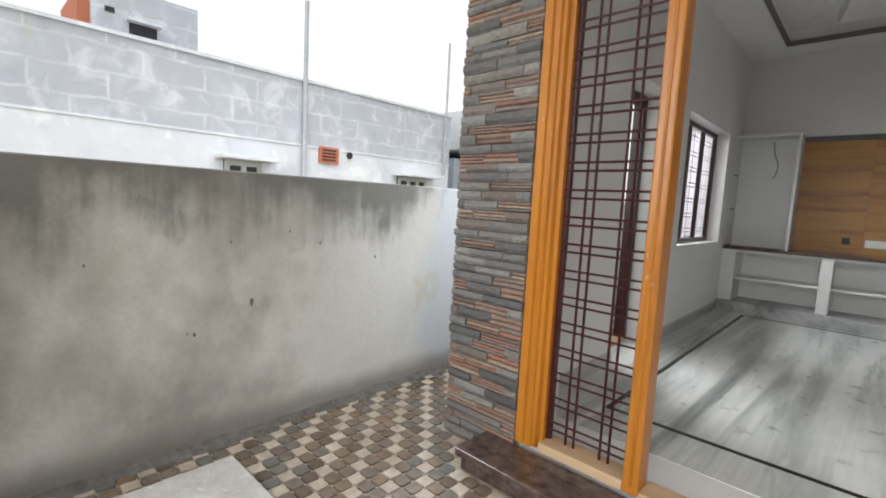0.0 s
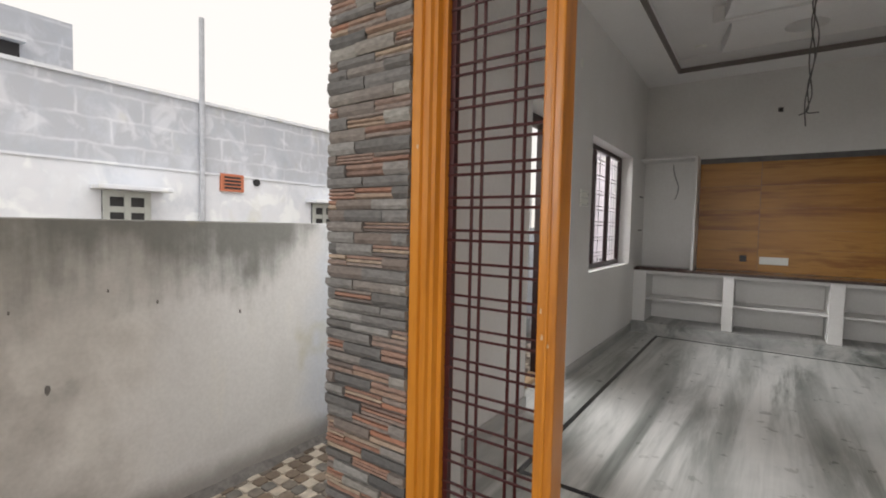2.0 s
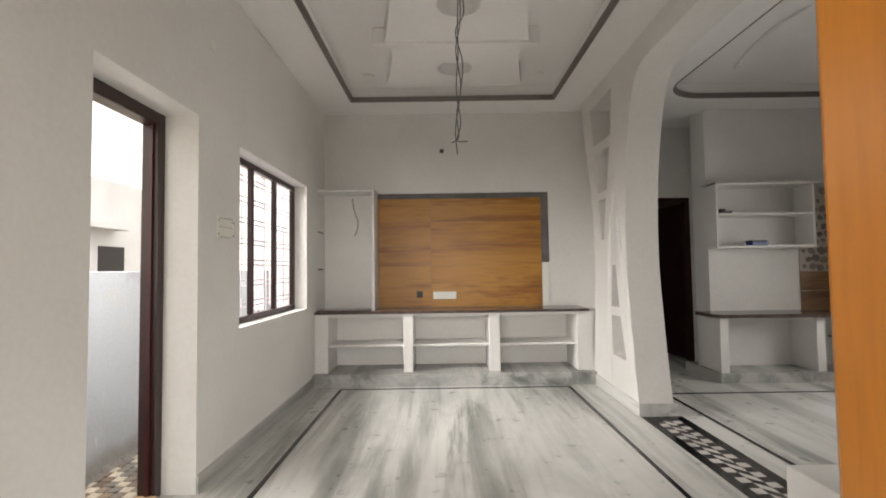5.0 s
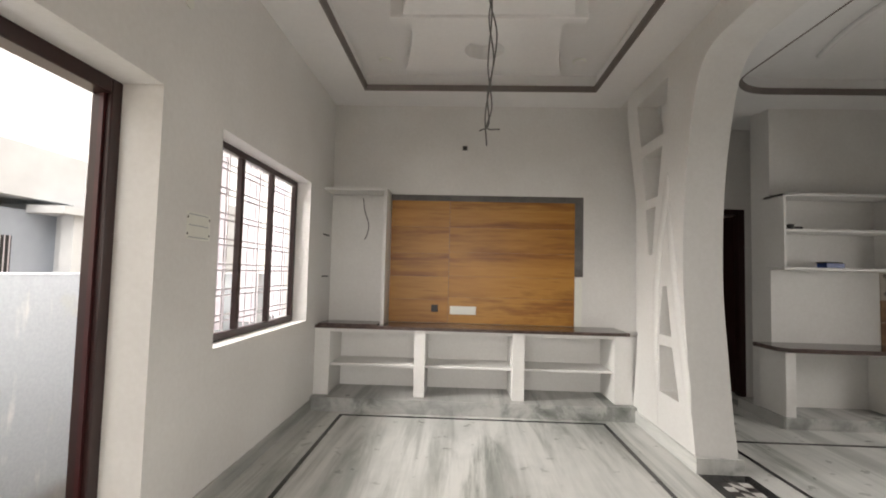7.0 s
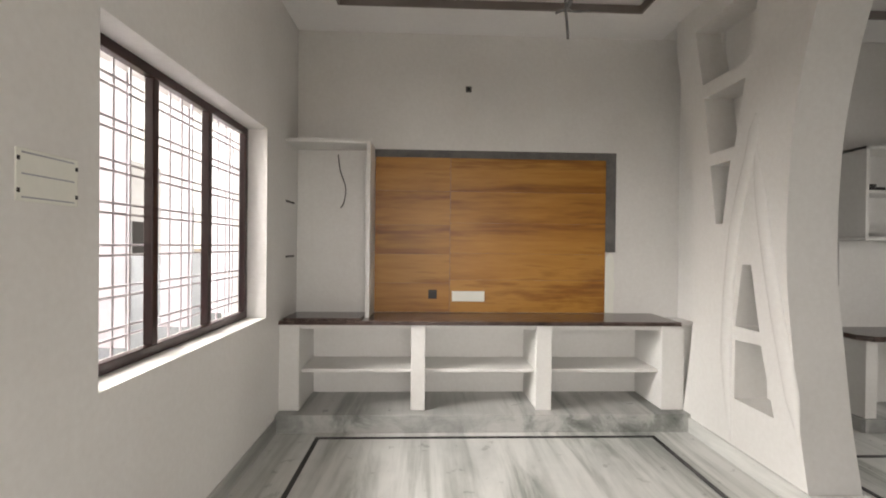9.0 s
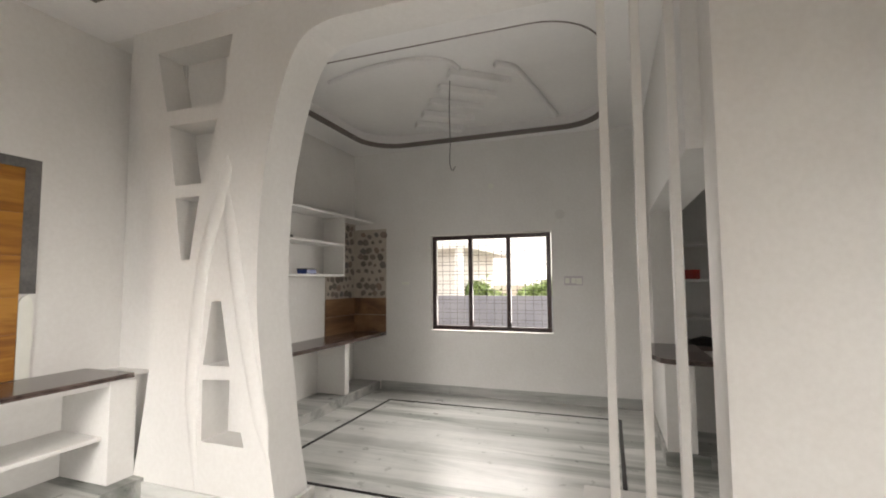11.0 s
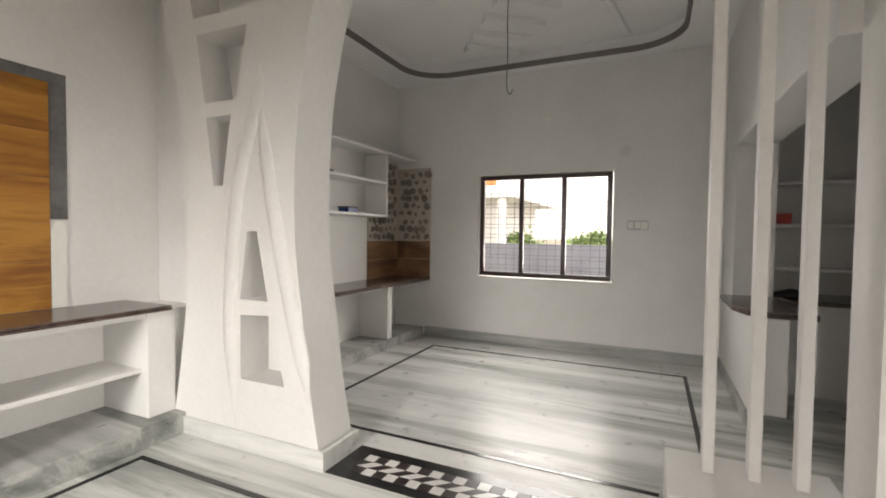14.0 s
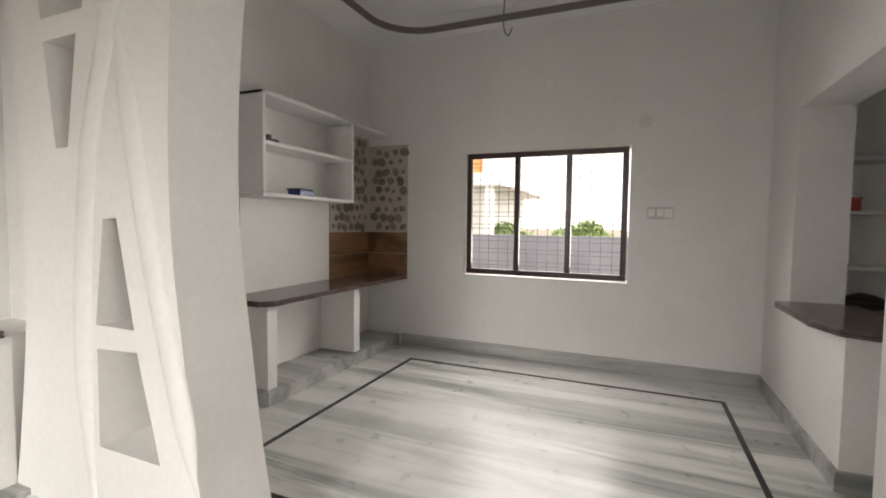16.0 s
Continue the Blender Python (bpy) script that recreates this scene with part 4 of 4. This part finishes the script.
sub("lid", boxes((4.755, 4.91, 7.105, 7.235, 1.485, 1.497), bevel=0.003), BLACK_P, o)
o = thing("black_cup", "small black cup and cap on the white shelf", "clutter", (4.48, 7.16, 1.795))
bm = disc(4.46, 7.16, 1.795, 1.845, 0.035, 20, 0.045)
sub("cup", bm, BLACK_P, o)
sub("cap", boxes((4.49, 4.57, 7.13, 7.19, 1.795, 1.825), bevel=0.008), BLACK_P, o)

base2 = thing("dining_counter_base", "white plastered counter legs on a marble plinth", "counter base", (5.2, 7.2, 0))
sub("plinth", boxes((4.28, XE, 6.975, 7.36, 0, 0.10), bevel=0.004), SKIRT, base2, "grey marble plinth")
for x0, x1 in ((4.30, 4.39), (5.32, 5.41)):
    sub("leg", boxes((x0, x1, 7.0, 7.36, 0.10, 0.675), bevel=0.004), PAINT, base2)
sub("front_rail", boxes((4.39, 5.32, 7.05, 7.36, 0.64, 0.675)), PAINT, base2)
sub("front_rail", boxes((5.41, XE, 7.05, 7.36, 0.64, 0.675)), PAINT, base2)
ct = thing("dining_worktop", "dark brown polished granite worktop against the wall", "worktop", (5.2, 7.2, 0.677))
for z in (0.677, 0.697):
    bm = prism([(4.24, 7.02), (4.31, 6.945), (XE, 6.89), (XE, 7.36), (4.24, 7.36)], "z", z, z + 0.018)
    sub("slab", bm, GRANITE, ct)
o = thing("tap_stub", "small black pipe stub below the counter", "pipe stub", (5.75, 7.36, 0.42))
sub("stub", tube([(5.75, 7.36, 0.42), (5.75, 7.32, 0.42), (5.74, 7.30, 0.41)], 0.012), BLACK_P, o)
sp = thing("splashback", "pebble and wood-look tile splashback in the corner", "splashback", (5.8, 7.4, 0.70))
sub("backing", boxes((5.45, XE, 7.35, 7.36, 1.15, 2.104), (XE - 0.01, XE, 6.89, 7.35, 1.15, 2.03)), PEB_BG, sp, "pale pebble tile ground")
for z0, z1 in ((0.716, 0.93), (0.933, 1.148)):
    sub("tile", boxes((5.45, XE - 0.012, 7.348, 7.36, z0, z1)), PANEL2, sp)
    sub("tile", boxes((XE - 0.012, XE, 6.89, 7.348, z0, z1)), PANEL2, sp)


def pebble_mesh(seed):
    rnd = random.Random(seed)
    bm = bmesh.new()
    n = 9
    rim = [(math.cos(2 * math.pi * k / n) * (0.8 + 0.3 * rnd.random()), math.sin(2 * math.pi * k / n) * (0.65 + 0.3 * rnd.random())) for k in range(n)]
    a = [bm.verts.new((x, y, 0)) for x, y in rim]
    b = [bm.verts.new((x * 0.82, y * 0.82, 0.12)) for x, y in rim]
    for k in range(n):
        bm.faces.new((a[k], a[(k + 1) % n], b[(k + 1) % n], b[k]))
    bm.faces.new(b)
    return mesh_from("pebble", bm, PEBBLE)


peb = [pebble_mesh(s) for s in range(7)]
rnd = random.Random(5)
for face in (0, 1):
    for i in range(7):
        for j in range(11):
            u, v = (i + 0.5 + (j % 2) * 0.45) * 0.098 + rnd.uniform(-0.016, 0.016), 1.20 + j * 0.094 + rnd.uniform(-0.016, 0.016)
            if u > (0.62 if face == 0 else 0.42) or v > (2.07 if face == 0 else 2.0):
                continue
            ob = new("pebble", peb[rnd.randrange(7)])
            ob.parent = sp
            r = rnd.choice((0.028, 0.038, 0.046, 0.054))
            at = Vector((5.45 + u, 7.35, v)) if face == 0 else Vector((XE - 0.01, 6.89 + u, v))
            rot = Euler((radians(90), rnd.uniform(-0.6, 0.6), 0)) if face == 0 else Euler((radians(90), rnd.uniform(-0.6, 0.6), radians(-90)))
            ob.matrix_basis = Matrix.LocRotScale(at - sp.location, rot, (r, r, r))

# ---- corridor door ----
cd = thing("bathroom_doorway", "dark brown door frame at the corridor end", "door frame", (4.19, 8.12, 0))
sub("jamb", boxes((4.555, 4.62, 8.09, 8.2, 0, 2.12), bevel=0.005), BROWN, cd)
sub("jamb", boxes((3.77, 3.835, 8.09, 8.2, 0, 2.12), bevel=0.005), BROWN, cd)
sub("head", boxes((3.835, 4.555, 8.09, 8.2, 2.06, 2.12), bevel=0.005), BROWN, cd)
leaf = thing("bathroom_door", "dark brown door leaf standing ajar", "door", (4.55, 8.2, 0))
bm = boxes((-0.70, 0, 0, 0.035, 0.02, 2.05), bevel=0.003)
bmesh.ops.rotate(bm, verts=bm.verts[:], matrix=Matrix.Rotation(radians(-82), 3, "Z"))
part("leaf", bm, BROWN, leaf)
bt = thing("bathroom_tiles", "checked grey and white bathroom wall tiles", "wall tiles", (4.0, 9.59, 1.1))
for i in range(8):
    for j in range(10):
        if (i + j) % 2:
            sub("tile", boxes((3.64 + i * 0.145, 3.64 + i * 0.145 + 0.14, 9.585, 9.6, 0.6 + j * 0.10, 0.695 + j * 0.10)), WHITE_T, bt)

# ---- kitchen ----
kc = thing("kitchen_worktop", "dark granite serving counter in the kitchen opening", "worktop", (5.1, 3.7, 0.74))
for z in (0.737, 0.757):
    sub("slab", prism([(5.47, 3.92), (4.85, 3.92), (4.64, 3.86), (4.58, 3.75), (4.58, 3.50), (5.5, 3.50), (5.5, 3.835)], "z", z, z + 0.017), GRANITE, kc)
kb = thing("kitchen_counter", "dark granite topped kitchen counter along the wall", "counter", (5.8, 3.2, 0))
sub("top", boxes((5.5, XE, YI, KY - 0.28, 0.72, 0.755), bevel=0.004), GRANITE, kb)
sub("base", boxes((5.55, XE, YI, KY - 0.28, 0.0, 0.72)), PAINT, kb)
ks = thing("kitchen_shelves", "white built-in kitchen shelves", "shelf", (5.9, 3.2, 0.99))
for z in (0.99, 1.36, 1.715):
    sub("shelf", boxes((5.82, XE, YI, KY - 0.28, z - 0.025, z), bevel=0.003), PAINT, ks)
o = thing("red_tin", "small red tin on the kitchen shelf", "tin", (5.95, 3.45, 1.36))
sub("body", boxes((5.88, 6.0, 3.37, 3.54, 1.36, 1.44), bevel=0.006), RED, o)
sub("lid", boxes((5.875, 6.005, 3.365, 3.545, 1.44, 1.452), bevel=0.003), RED, o)
o = thing("black_bag", "crumpled black plastic bag lying on the kitchen counter", "clutter", (5.75, 3.4, 0.755))
bm = bmesh.new()
bmesh.ops.create_icosphere(bm, subdivisions=2, radius=1.0)
for v in bm.verts:
    v.co = Vector((5.75 + v.co.x * 0.10, 3.38 + v.co.y * 0.14, 0.755 + max(0, v.co.z * 0.07 + 0.02 * noise.noise(v.co * 2))))
sub("bag", bm, BLACK_P, o, smooth=True)

# ---- outside: porch ----
structure("column_porch", boxes((-0.75, -0.60, 0.238, 0.68, F, TOP), bevel=0.006), CREAM, "cream painted porch column", "column")
pp = thing("drain_pipe", "grey plastic drain pipe fixed beside the column", "pipe", (-0.70, 0.15, F))
sub("pipe", tube([(-0.68, 0.185, F), (-0.70, 0.075, TOP)], 0.042, 16), PVC, pp, smooth=True)
for z in (0.02, 1.55):
    lean = 0.181 - 0.031 * z
    sub("coupler", tube([(-0.684, lean, z), (-0.685, lean - 0.005, z + 0.16)], 0.049, 16), PVC, pp, smooth=True)
for z in (0.9, 1.95):
    lean = 0.181 - 0.031 * z
    sub("clip", tube([(-0.686, lean, z), (-0.686, lean - 0.001, z + 0.03)], 0.047, 16), STEEL, pp, "thin metal pipe clip")
nl = thing("nail", "rusty nail in the column", "nail", (-0.60, 0.425, 0.765))
sub("shaft", tube([(-0.60, 0.43, 0.768), (-0.565, 0.41, 0.757)], 0.006, 6), BLACK_P, nl)
pt = thing("manhole_plate", "galvanised chequer-plate cover lying on the porch tiles", "metal plate", (-0.49, 1.17, F))
sub("sheet", boxes((-0.765, -0.225, 0.862, 1.487, F + 0.004, F + 0.014), bevel=0.002), STEEL, pt)
bm = bmesh.new()
for i in range(15):
    for j in range(17):
        cx, cy = -0.745 + i * 0.0365, 0.885 + j * 0.0365
        s = 1 if (i + j) % 2 else -1
        d, e = Vector((0.013, 0.013 * s, 0)), Vector((-0.0035 * s, 0.0035, 0))
        c = Vector((cx, cy, F + 0.014))
        vs = [bm.verts.new(c - d), bm.verts.new(c + e), bm.verts.new(c + d), bm.verts.new(c - e)]
        tp = bm.verts.new(c + Vector((0, 0, 0.003)))
        for k in range(4):
            bm.faces.new((vs[k], vs[(k + 1) % 4], tp))
tagged(sub("treads", bm, STEEL, pt), kind="stuff")
st = thing("pipe_stub", "capped grey pipe stub on the porch floor", "pipe stub", (-0.72, 0.81, F + 0.055))
sub("pipe", tube([(-0.85, 0.815, F + 0.012), (-0.70, 0.80, F + 0.060)], 0.046, 16), PVC, st, smooth=True)
cap = sub("cap", tube([(-0.725, 0.803, F + 0.052), (-0.684, 0.799, F + 0.066)], 0.052, 18), PVC, st, "pale grey end cap")
part("rim", local(tube([(-0.690, 0.7995, F + 0.064), (-0.676, 0.798, F + 0.068)], 0.045, 18), st.location), PVC, cap)

# ---- neighbours ----
nb = thing("neighbour_house", "grey plastered flat-roofed house behind the compound wall", "house", (-10, 5, -0.3))
sub("wall", boxes((-13.0, -7.6, 0.19, 10.2, -0.3, 2.16)), NWALL, nb)
sub("parapet", boxes((-13.0, -7.6, 0.19, 10.2, 2.18, 3.47)), NPARA, nb)
sub("ledge", boxes((-13.0, -7.575, 0.17, 10.22, 2.15, 2.19)), NWALL, nb)
sub("coping", boxes((-7.78, -7.55, 0.16, 10.23, 3.47, 3.53)), NWALL, nb)
for y, w, n in ((4.06, 0.72, 2), (8.31, 1.04, 3)):
    s = sub("window", boxes((-7.60, -7.57, y, y + w, 0.6, 1.72)), DARK, nb, "dark louvred window")
    for k in range(n + 1):
        part("stile", local(boxes((-7.57, -7.55, y + k * (w - 0.10) / n, y + 0.10 + k * (w - 0.10) / n, 0.6, 1.72)), nb.location), NFRAME, s)
    for z in (1.62, 1.36, 1.1):
        part("rail", local(boxes((-7.57, -7.552, y, y + w, z, z + 0.10)), nb.location), NFRAME, s)
    sub("sunshade", boxes((-7.60, -7.2, y - 0.16, y + w + 0.22, 1.73, 1.80), bevel=0.01), NWALL, nb)
v = sub("vent", boxes((-7.60, -7.55, 6.05, 6.54, 1.85, 2.20)), BRICKR, nb, "terracotta louvred vent")
for k in range(4):
    part("louvre", local(boxes((-7.552, -7.545, 6.12, 6.47, 1.90 + k * 0.07, 1.94 + k * 0.07)), nb.location), DARK, v)
for y, z, r in ((0.645, 2.08, 0.12), (6.85, 2.08, 0.075)):
    bm = disc(0, 0, 0, 0.03, r, 20)
    bmesh.ops.rotate(bm, verts=bm.verts[:], matrix=Matrix.Rotation(radians(90), 3, "Y"))
    bmesh.ops.translate(bm, verts=bm.verts[:], vec=(-7.595, y, z))
    sub("drain_hole", bm, DARK, nb, "dark round drain hole")
sub("pipe", tube([(-7.54, 5.68, 1.0), (-7.54, 5.68, 5.05)], 0.05, 10), PVC, nb, "tall grey vent pipe")
sub("pipe", tube([(-7.54, 9.95, 1.9), (-7.54, 9.95, 5.4)], 0.035, 8), PVC, nb, "thin grey vent pipe")
sub("tank_base", boxes((-9.0, -8.0, -0.15, 0.42, 3.4, 3.95)), NPARA, nb)
sr = sub("stair_room", boxes((-12.0, -10.0, 2.53, 4.43, 3.4, 5.04)), NPARA, nb, "small plastered room on the roof")
part("opening", local(boxes((-10.02, -9.98, 3.14, 3.63, 4.16, 4.40)), nb.location), DARK, sr)
part("opening", local(boxes((-10.02, -9.98, 2.74, 2.90, 4.50, 4.60)), nb.location), DARK, sr)
part("sunshade", local(boxes((-10.0, -9.8, 3.08, 3.69, 4.41, 4.46)), nb.location), NWALL, sr)
part("brick_pier", local(boxes((-12.05, -10.15, 2.33, 2.53, 3.4, 4.85)), nb.location), BRICKR, sr)
nh = thing("yellow_house", "pale yellow house with orange window bands", "house", (-9, -1, -0.3))
sub("wall", boxes((-12, -7.65, -2.6, 0.12, -0.3, 4.0)), YELLOW, nh)
sub("coping", boxes((-12, -7.6, -2.65, 0.15, 4.0, 4.08)), NWALL, nh)
s = sub("window", boxes((-7.66, -7.62, -0.75, -0.42, 2.2, 3.6)), NWALL, nh)
for z in (2.5, 2.95):
    part("band", local(boxes((-7.63, -7.60, -0.75, -0.42, z, z + 0.12)), nh.location), ORANGE, s)
wh = thing("white_house", "whitewashed stepped house seen through the side door", "house", (-9, 14, -0.3))
sub("wall", boxes((-13, -8.4, 11.3, 13.4, -0.3, 2.5)), WASH_B, wh)
sub("wall", boxes((-13, -8.0, 13.4, 22.0, -0.3, 2.75)), WASH, wh)
sub("parapet", boxes((-13, -8.1, 11.2, 22.0, 2.75, 3.9)), WASH, wh)
sub("sunshade", boxes((-8.4, -7.5, 12.6, 15.2, 2.45, 2.62)), WASH, wh)
sub("column", boxes((-8.0, -7.7, 13.1, 13.4, -0.3, 2.45)), WASH, wh)
s = sub("window", boxes((-8.42, -8.37, 11.75, 12.3, 1.0, 1.9)), DARK, wh, "dark barred window")
for k in range(5):
    part("bar", local(boxes((-8.37, -8.35, 11.80 + k * 0.11, 11.815 + k * 0.11, 1.0, 1.9)), wh.location), LILAC, s)
sub("window", boxes((-8.02, -7.97, 14.6, 15.6, 0.9, 2.0)), DARK, wh, "dark window")
sub("window", boxes((-8.02, -7.97, 18.2, 18.9, 0.9, 2.0)), DARK, wh, "dark window")
eh = thing("far_house", "hazy white house with a flat porch roof", "house", (19, 11, -0.3))
sub("wall", boxes((17, 23, 9.6, 15, -0.3, 3.0)), HAZY, eh)
sub("porch_roof", boxes((15.6, 23.3, 8.6, 15.3, 2.45, 2.62)), HAZY, eh)
sub("column", boxes((15.7, 15.95, 8.9, 9.15, -0.3, 2.45)), HAZY, eh)
sub("upper_wall", boxes((18, 23, 11.6, 15, 3.0, 5.2)), ORANGE, eh, "orange painted upper storey")
sub("window", boxes((16.96, 17.0, 11.0, 12.0, 0.9, 2.0)), DARK, eh)


def tree(at, h, r, n, seed):
    rnd = random.Random(seed)
    o = thing("tree", "leafy green tree beyond the wall", "tree", at)
    limbs = [Vector((0, 0, h * 0.5))]
    bm = tube([(0, 0, 0), (0.05, 0.03, h * 0.3), (0, 0, h * 0.62)], 0, 8, [h * 0.045, h * 0.035, h * 0.02])
    part("trunk", bm, BARK, o)
    for k in range(7):
        a, e = rnd.uniform(0, 6.28), rnd.uniform(0.2, 1.1)
        tip = Vector((math.cos(a) * math.cos(e), math.sin(a) * math.cos(e), math.sin(e))) * r * rnd.uniform(0.6, 0.95) + Vector((0, 0, h * 0.6))
        part("limb", tube([(0, 0, h * 0.42), tuple(tip * 0.5 + Vector((0, 0, h * 0.25))), tuple(tip)], 0, 6, [h * 0.02, h * 0.012, 0.008]), BARK, o)
        limbs.append(tip)
    vs, fs = [], []
    for k in range(n):
        c = rnd.choice(limbs[1:]) + Vector((rnd.gauss(0, 1), rnd.gauss(0, 1), rnd.gauss(0, 0.8))) * r * 0.26
        u = Vector((rnd.gauss(0, 1), rnd.gauss(0, 1), rnd.gauss(0, 1))).normalized()
        w = u.orthogonal().normalized()
        s = rnd.uniform(0.06, 0.13)
        b = len(vs)
        vs += [c - u * s, c + w * s * 0.5, c + u * s, c - w * s * 0.5]
        fs.append((b, b + 1, b + 2, b + 3))
    me = bpy.data.meshes.new("crown")
    me.from_pydata([tuple(v) for v in vs], [], fs)
    me.materials.append(LEAF)
    ob = new("crown", me)
    ob.parent = o
    tagged(ob, kind="stuff")
    return o


tree((-13.0, -6.9, -0.3), 2.3, 1.5, 8000, 3)
tree((17.5, 6.4, -0.3), 1.25, 0.75, 5000, 4)
tree((18.5, 8.9, -0.3), 1.15, 0.8, 5000, 8)

# ---- pieces: chequered threshold ----
ch = thing("chequered_threshold", "black and white marble chequer band between the rooms", "floor inlay", (3.14, 5.1, 0), kind="structure")
sub("ground", boxes((2.995, 3.33, 4.376, 5.946, -0.01, 0.003)), BLACK, ch, "black granite ground")


def rhomb(shear, mat):
    bm = bmesh.new()
    a, s = 0.0322, shear * 0.0322
    lo = [(-a, -a - s), (a, -a + s), (a, a + s), (-a, a - s)]
    v0, v1 = [bm.verts.new((x, y, -0.004)) for x, y in lo], [bm.verts.new((x * 0.97, y * 0.97, 0.002)) for x, y in lo]
    bm.faces.new(v1)
    for k in range(4):
        bm.faces.new((v0[k], v0[(k + 1) % 4], v1[(k + 1) % 4], v1[k]))
    return mesh_from("lozenge", bm, mat)


kinds = [[rhomb(s, m) for m in (GRAN_EDGE, WHITE_T)] for s in (0, -1.06, 0)]
for r in range(3):
    for k in range(22):
        y = 4.43 + k * 0.0655 + (0, 0.0327, 0.0)[r]
        ob = new("lozenge", kinds[r][(k + (0, 1, 1)[r]) % 2])
        ob.parent = ch
        ob.location = (3.222 - r * 0.0655 - ch.location.x, y - ch.location.y, 0.002)

# ---- pieces: porch tiles ----
tiles = thing("porch_tiles", "small cream and brown mosaic tiles on the porch floor", "floor tiles", (0, 0, F), kind="structure")
PITCH = 0.074


def tile_mesh(mat, soft):
    bm = bmesh.new()
    pts = rounded(-0.0348, 0.0348, -0.0348, 0.0348, soft, 3)
    a, b = [bm.verts.new((x, y, -0.010)) for x, y in pts], [bm.verts.new((x * 0.96, y * 0.96, 0.0)) for x, y in pts]
    bm.faces.new(b)
    for k in range(len(pts)):
        bm.faces.new((a[k], a[(k + 1) % len(pts)], b[(k + 1) % len(pts)], b[k]))
    return mesh_from("tile", bm, mat)


tm = (tile_mesh(CREAM_T, 0.004), tile_mesh(BROWN_T, 0.020))
rest = {0: ([], []), 1: ([], [])}
count = 0
for i in range(int(3.4 / PITCH)):
    for j in range(int(9.0 / PITCH)):
        x, y = -0.91 + i * PITCH, -1.5 + j * PITCH
        if (y > YF - 0.04 and x > -0.33) or (x > -0.05 and y > 2.2) or x > 1.6:
            continue
        kind_ = 0 if (i + j) % 3 == 0 else 1
        if -0.95 < x < 0.0 and 1.45 < y < 3.2 and count < 300:
            ob = new("tile", tm[kind_])
            ob.parent = tiles
            ob.location = (x, y, 0)
            count += 1
        else:
            vs, fs = rest[kind_]
            b = len(vs)
            src = tm[kind_]
            vs += [(v.co.x + x, v.co.y + y, v.co.z) for v in src.vertices]
            fs += [tuple(k + b for k in p.vertices) for p in src.polygons]
for kind_, (vs, fs) in rest.items():
    me = bpy.data.meshes.new("tile_field")
    me.from_pydata(vs, [], fs)
    me.materials.append((CREAM_T, BROWN_T)[kind_])
    ob = new("tile_field", me)
    ob.parent = tiles
    tagged(ob, kind="stuff")

# ---- pieces: stone cladding ----
clad = thing("stone_cladding", "split slate strip cladding in grey and rust bands", "wall cladding", (-0.08, YF, F), kind="structure")
sub("backing", boxes((-0.285, FX0 - 0.002, YF - 0.018, YF - 0.001, F, 3.3)), MORTAR, clad, "dark mortar bed")
rnd = random.Random(11)
z, row = F + 0.004, 0
strips = []
while z < 3.25:
    h = rnd.choice((0.036, 0.042, 0.048, 0.052))
    x = -0.29 - rnd.random() * 0.05
    off = (0.0, 0.11, 0.05, 0.16)[row % 4]
    xs = sorted({-0.29, FX0 - 0.004, *[q for q in (-0.29 + off + k * 0.215 for k in range(4)) if -0.26 < q < FX0 - 0.03]})
    for x0, x1 in zip(xs, xs[1:]):
        thin = rnd.random() < 0.42
        if thin:
            k = rnd.choice((2, 3))
            for q in range(k):
                strips.append((x0, x1, z + h * q / k, z + h * (q + 1) / k, rnd.uniform(0.006, 0.016), 1))
        else:
            strips.append((x0, x1, z, z + h, rnd.uniform(0.010, 0.026), 0))
    z += h + 0.0015
    row += 1
for s in strips:
    x0, x1, z0, z1, d, red = s
    bm = bmesh.new()
    n = 4
    ft, fm, fb, bt_, bb = [], [], [], [], []
    for k in range(n + 1):
        x = x0 + 0.001 + (x1 - x0 - 0.002) * k / n
        j = rnd.uniform(-0.003, 0.003)
        ft.append(bm.verts.new((x, YF - 0.018 - d - j, z1 - 0.0012)))
        fm.append(bm.verts.new((x, YF - 0.018 - d - 0.003 - j, z0 + (z1 - z0) * 0.4)))
        fb.append(bm.verts.new((x, YF - 0.018 - d + 0.007 + j, z0 + 0.0012)))
        bt_.append(bm.verts.new((x, YF - 0.012, z1 - 0.0008)))
        bb.append(bm.verts.new((x, YF - 0.012, z0 + 0.0008)))
    for k in range(n):
        bm.faces.new((fb[k], fb[k + 1], fm[k + 1], fm[k]))
        bm.faces.new((fm[k], fm[k + 1], ft[k + 1], ft[k]))
        bm.faces.new((ft[k], ft[k + 1], bt_[k + 1], bt_[k]))
        bm.faces.new((bb[k], bb[k + 1], fb[k + 1], fb[k]))
    bm.faces.new((fb[0], fm[0], ft[0], bt_[0], bb[0]))
    bm.faces.new((fb[n], bb[n], bt_[n], ft[n], fm[n]))
    sub("strip", bm, STONE_R if red else STONE, clad)
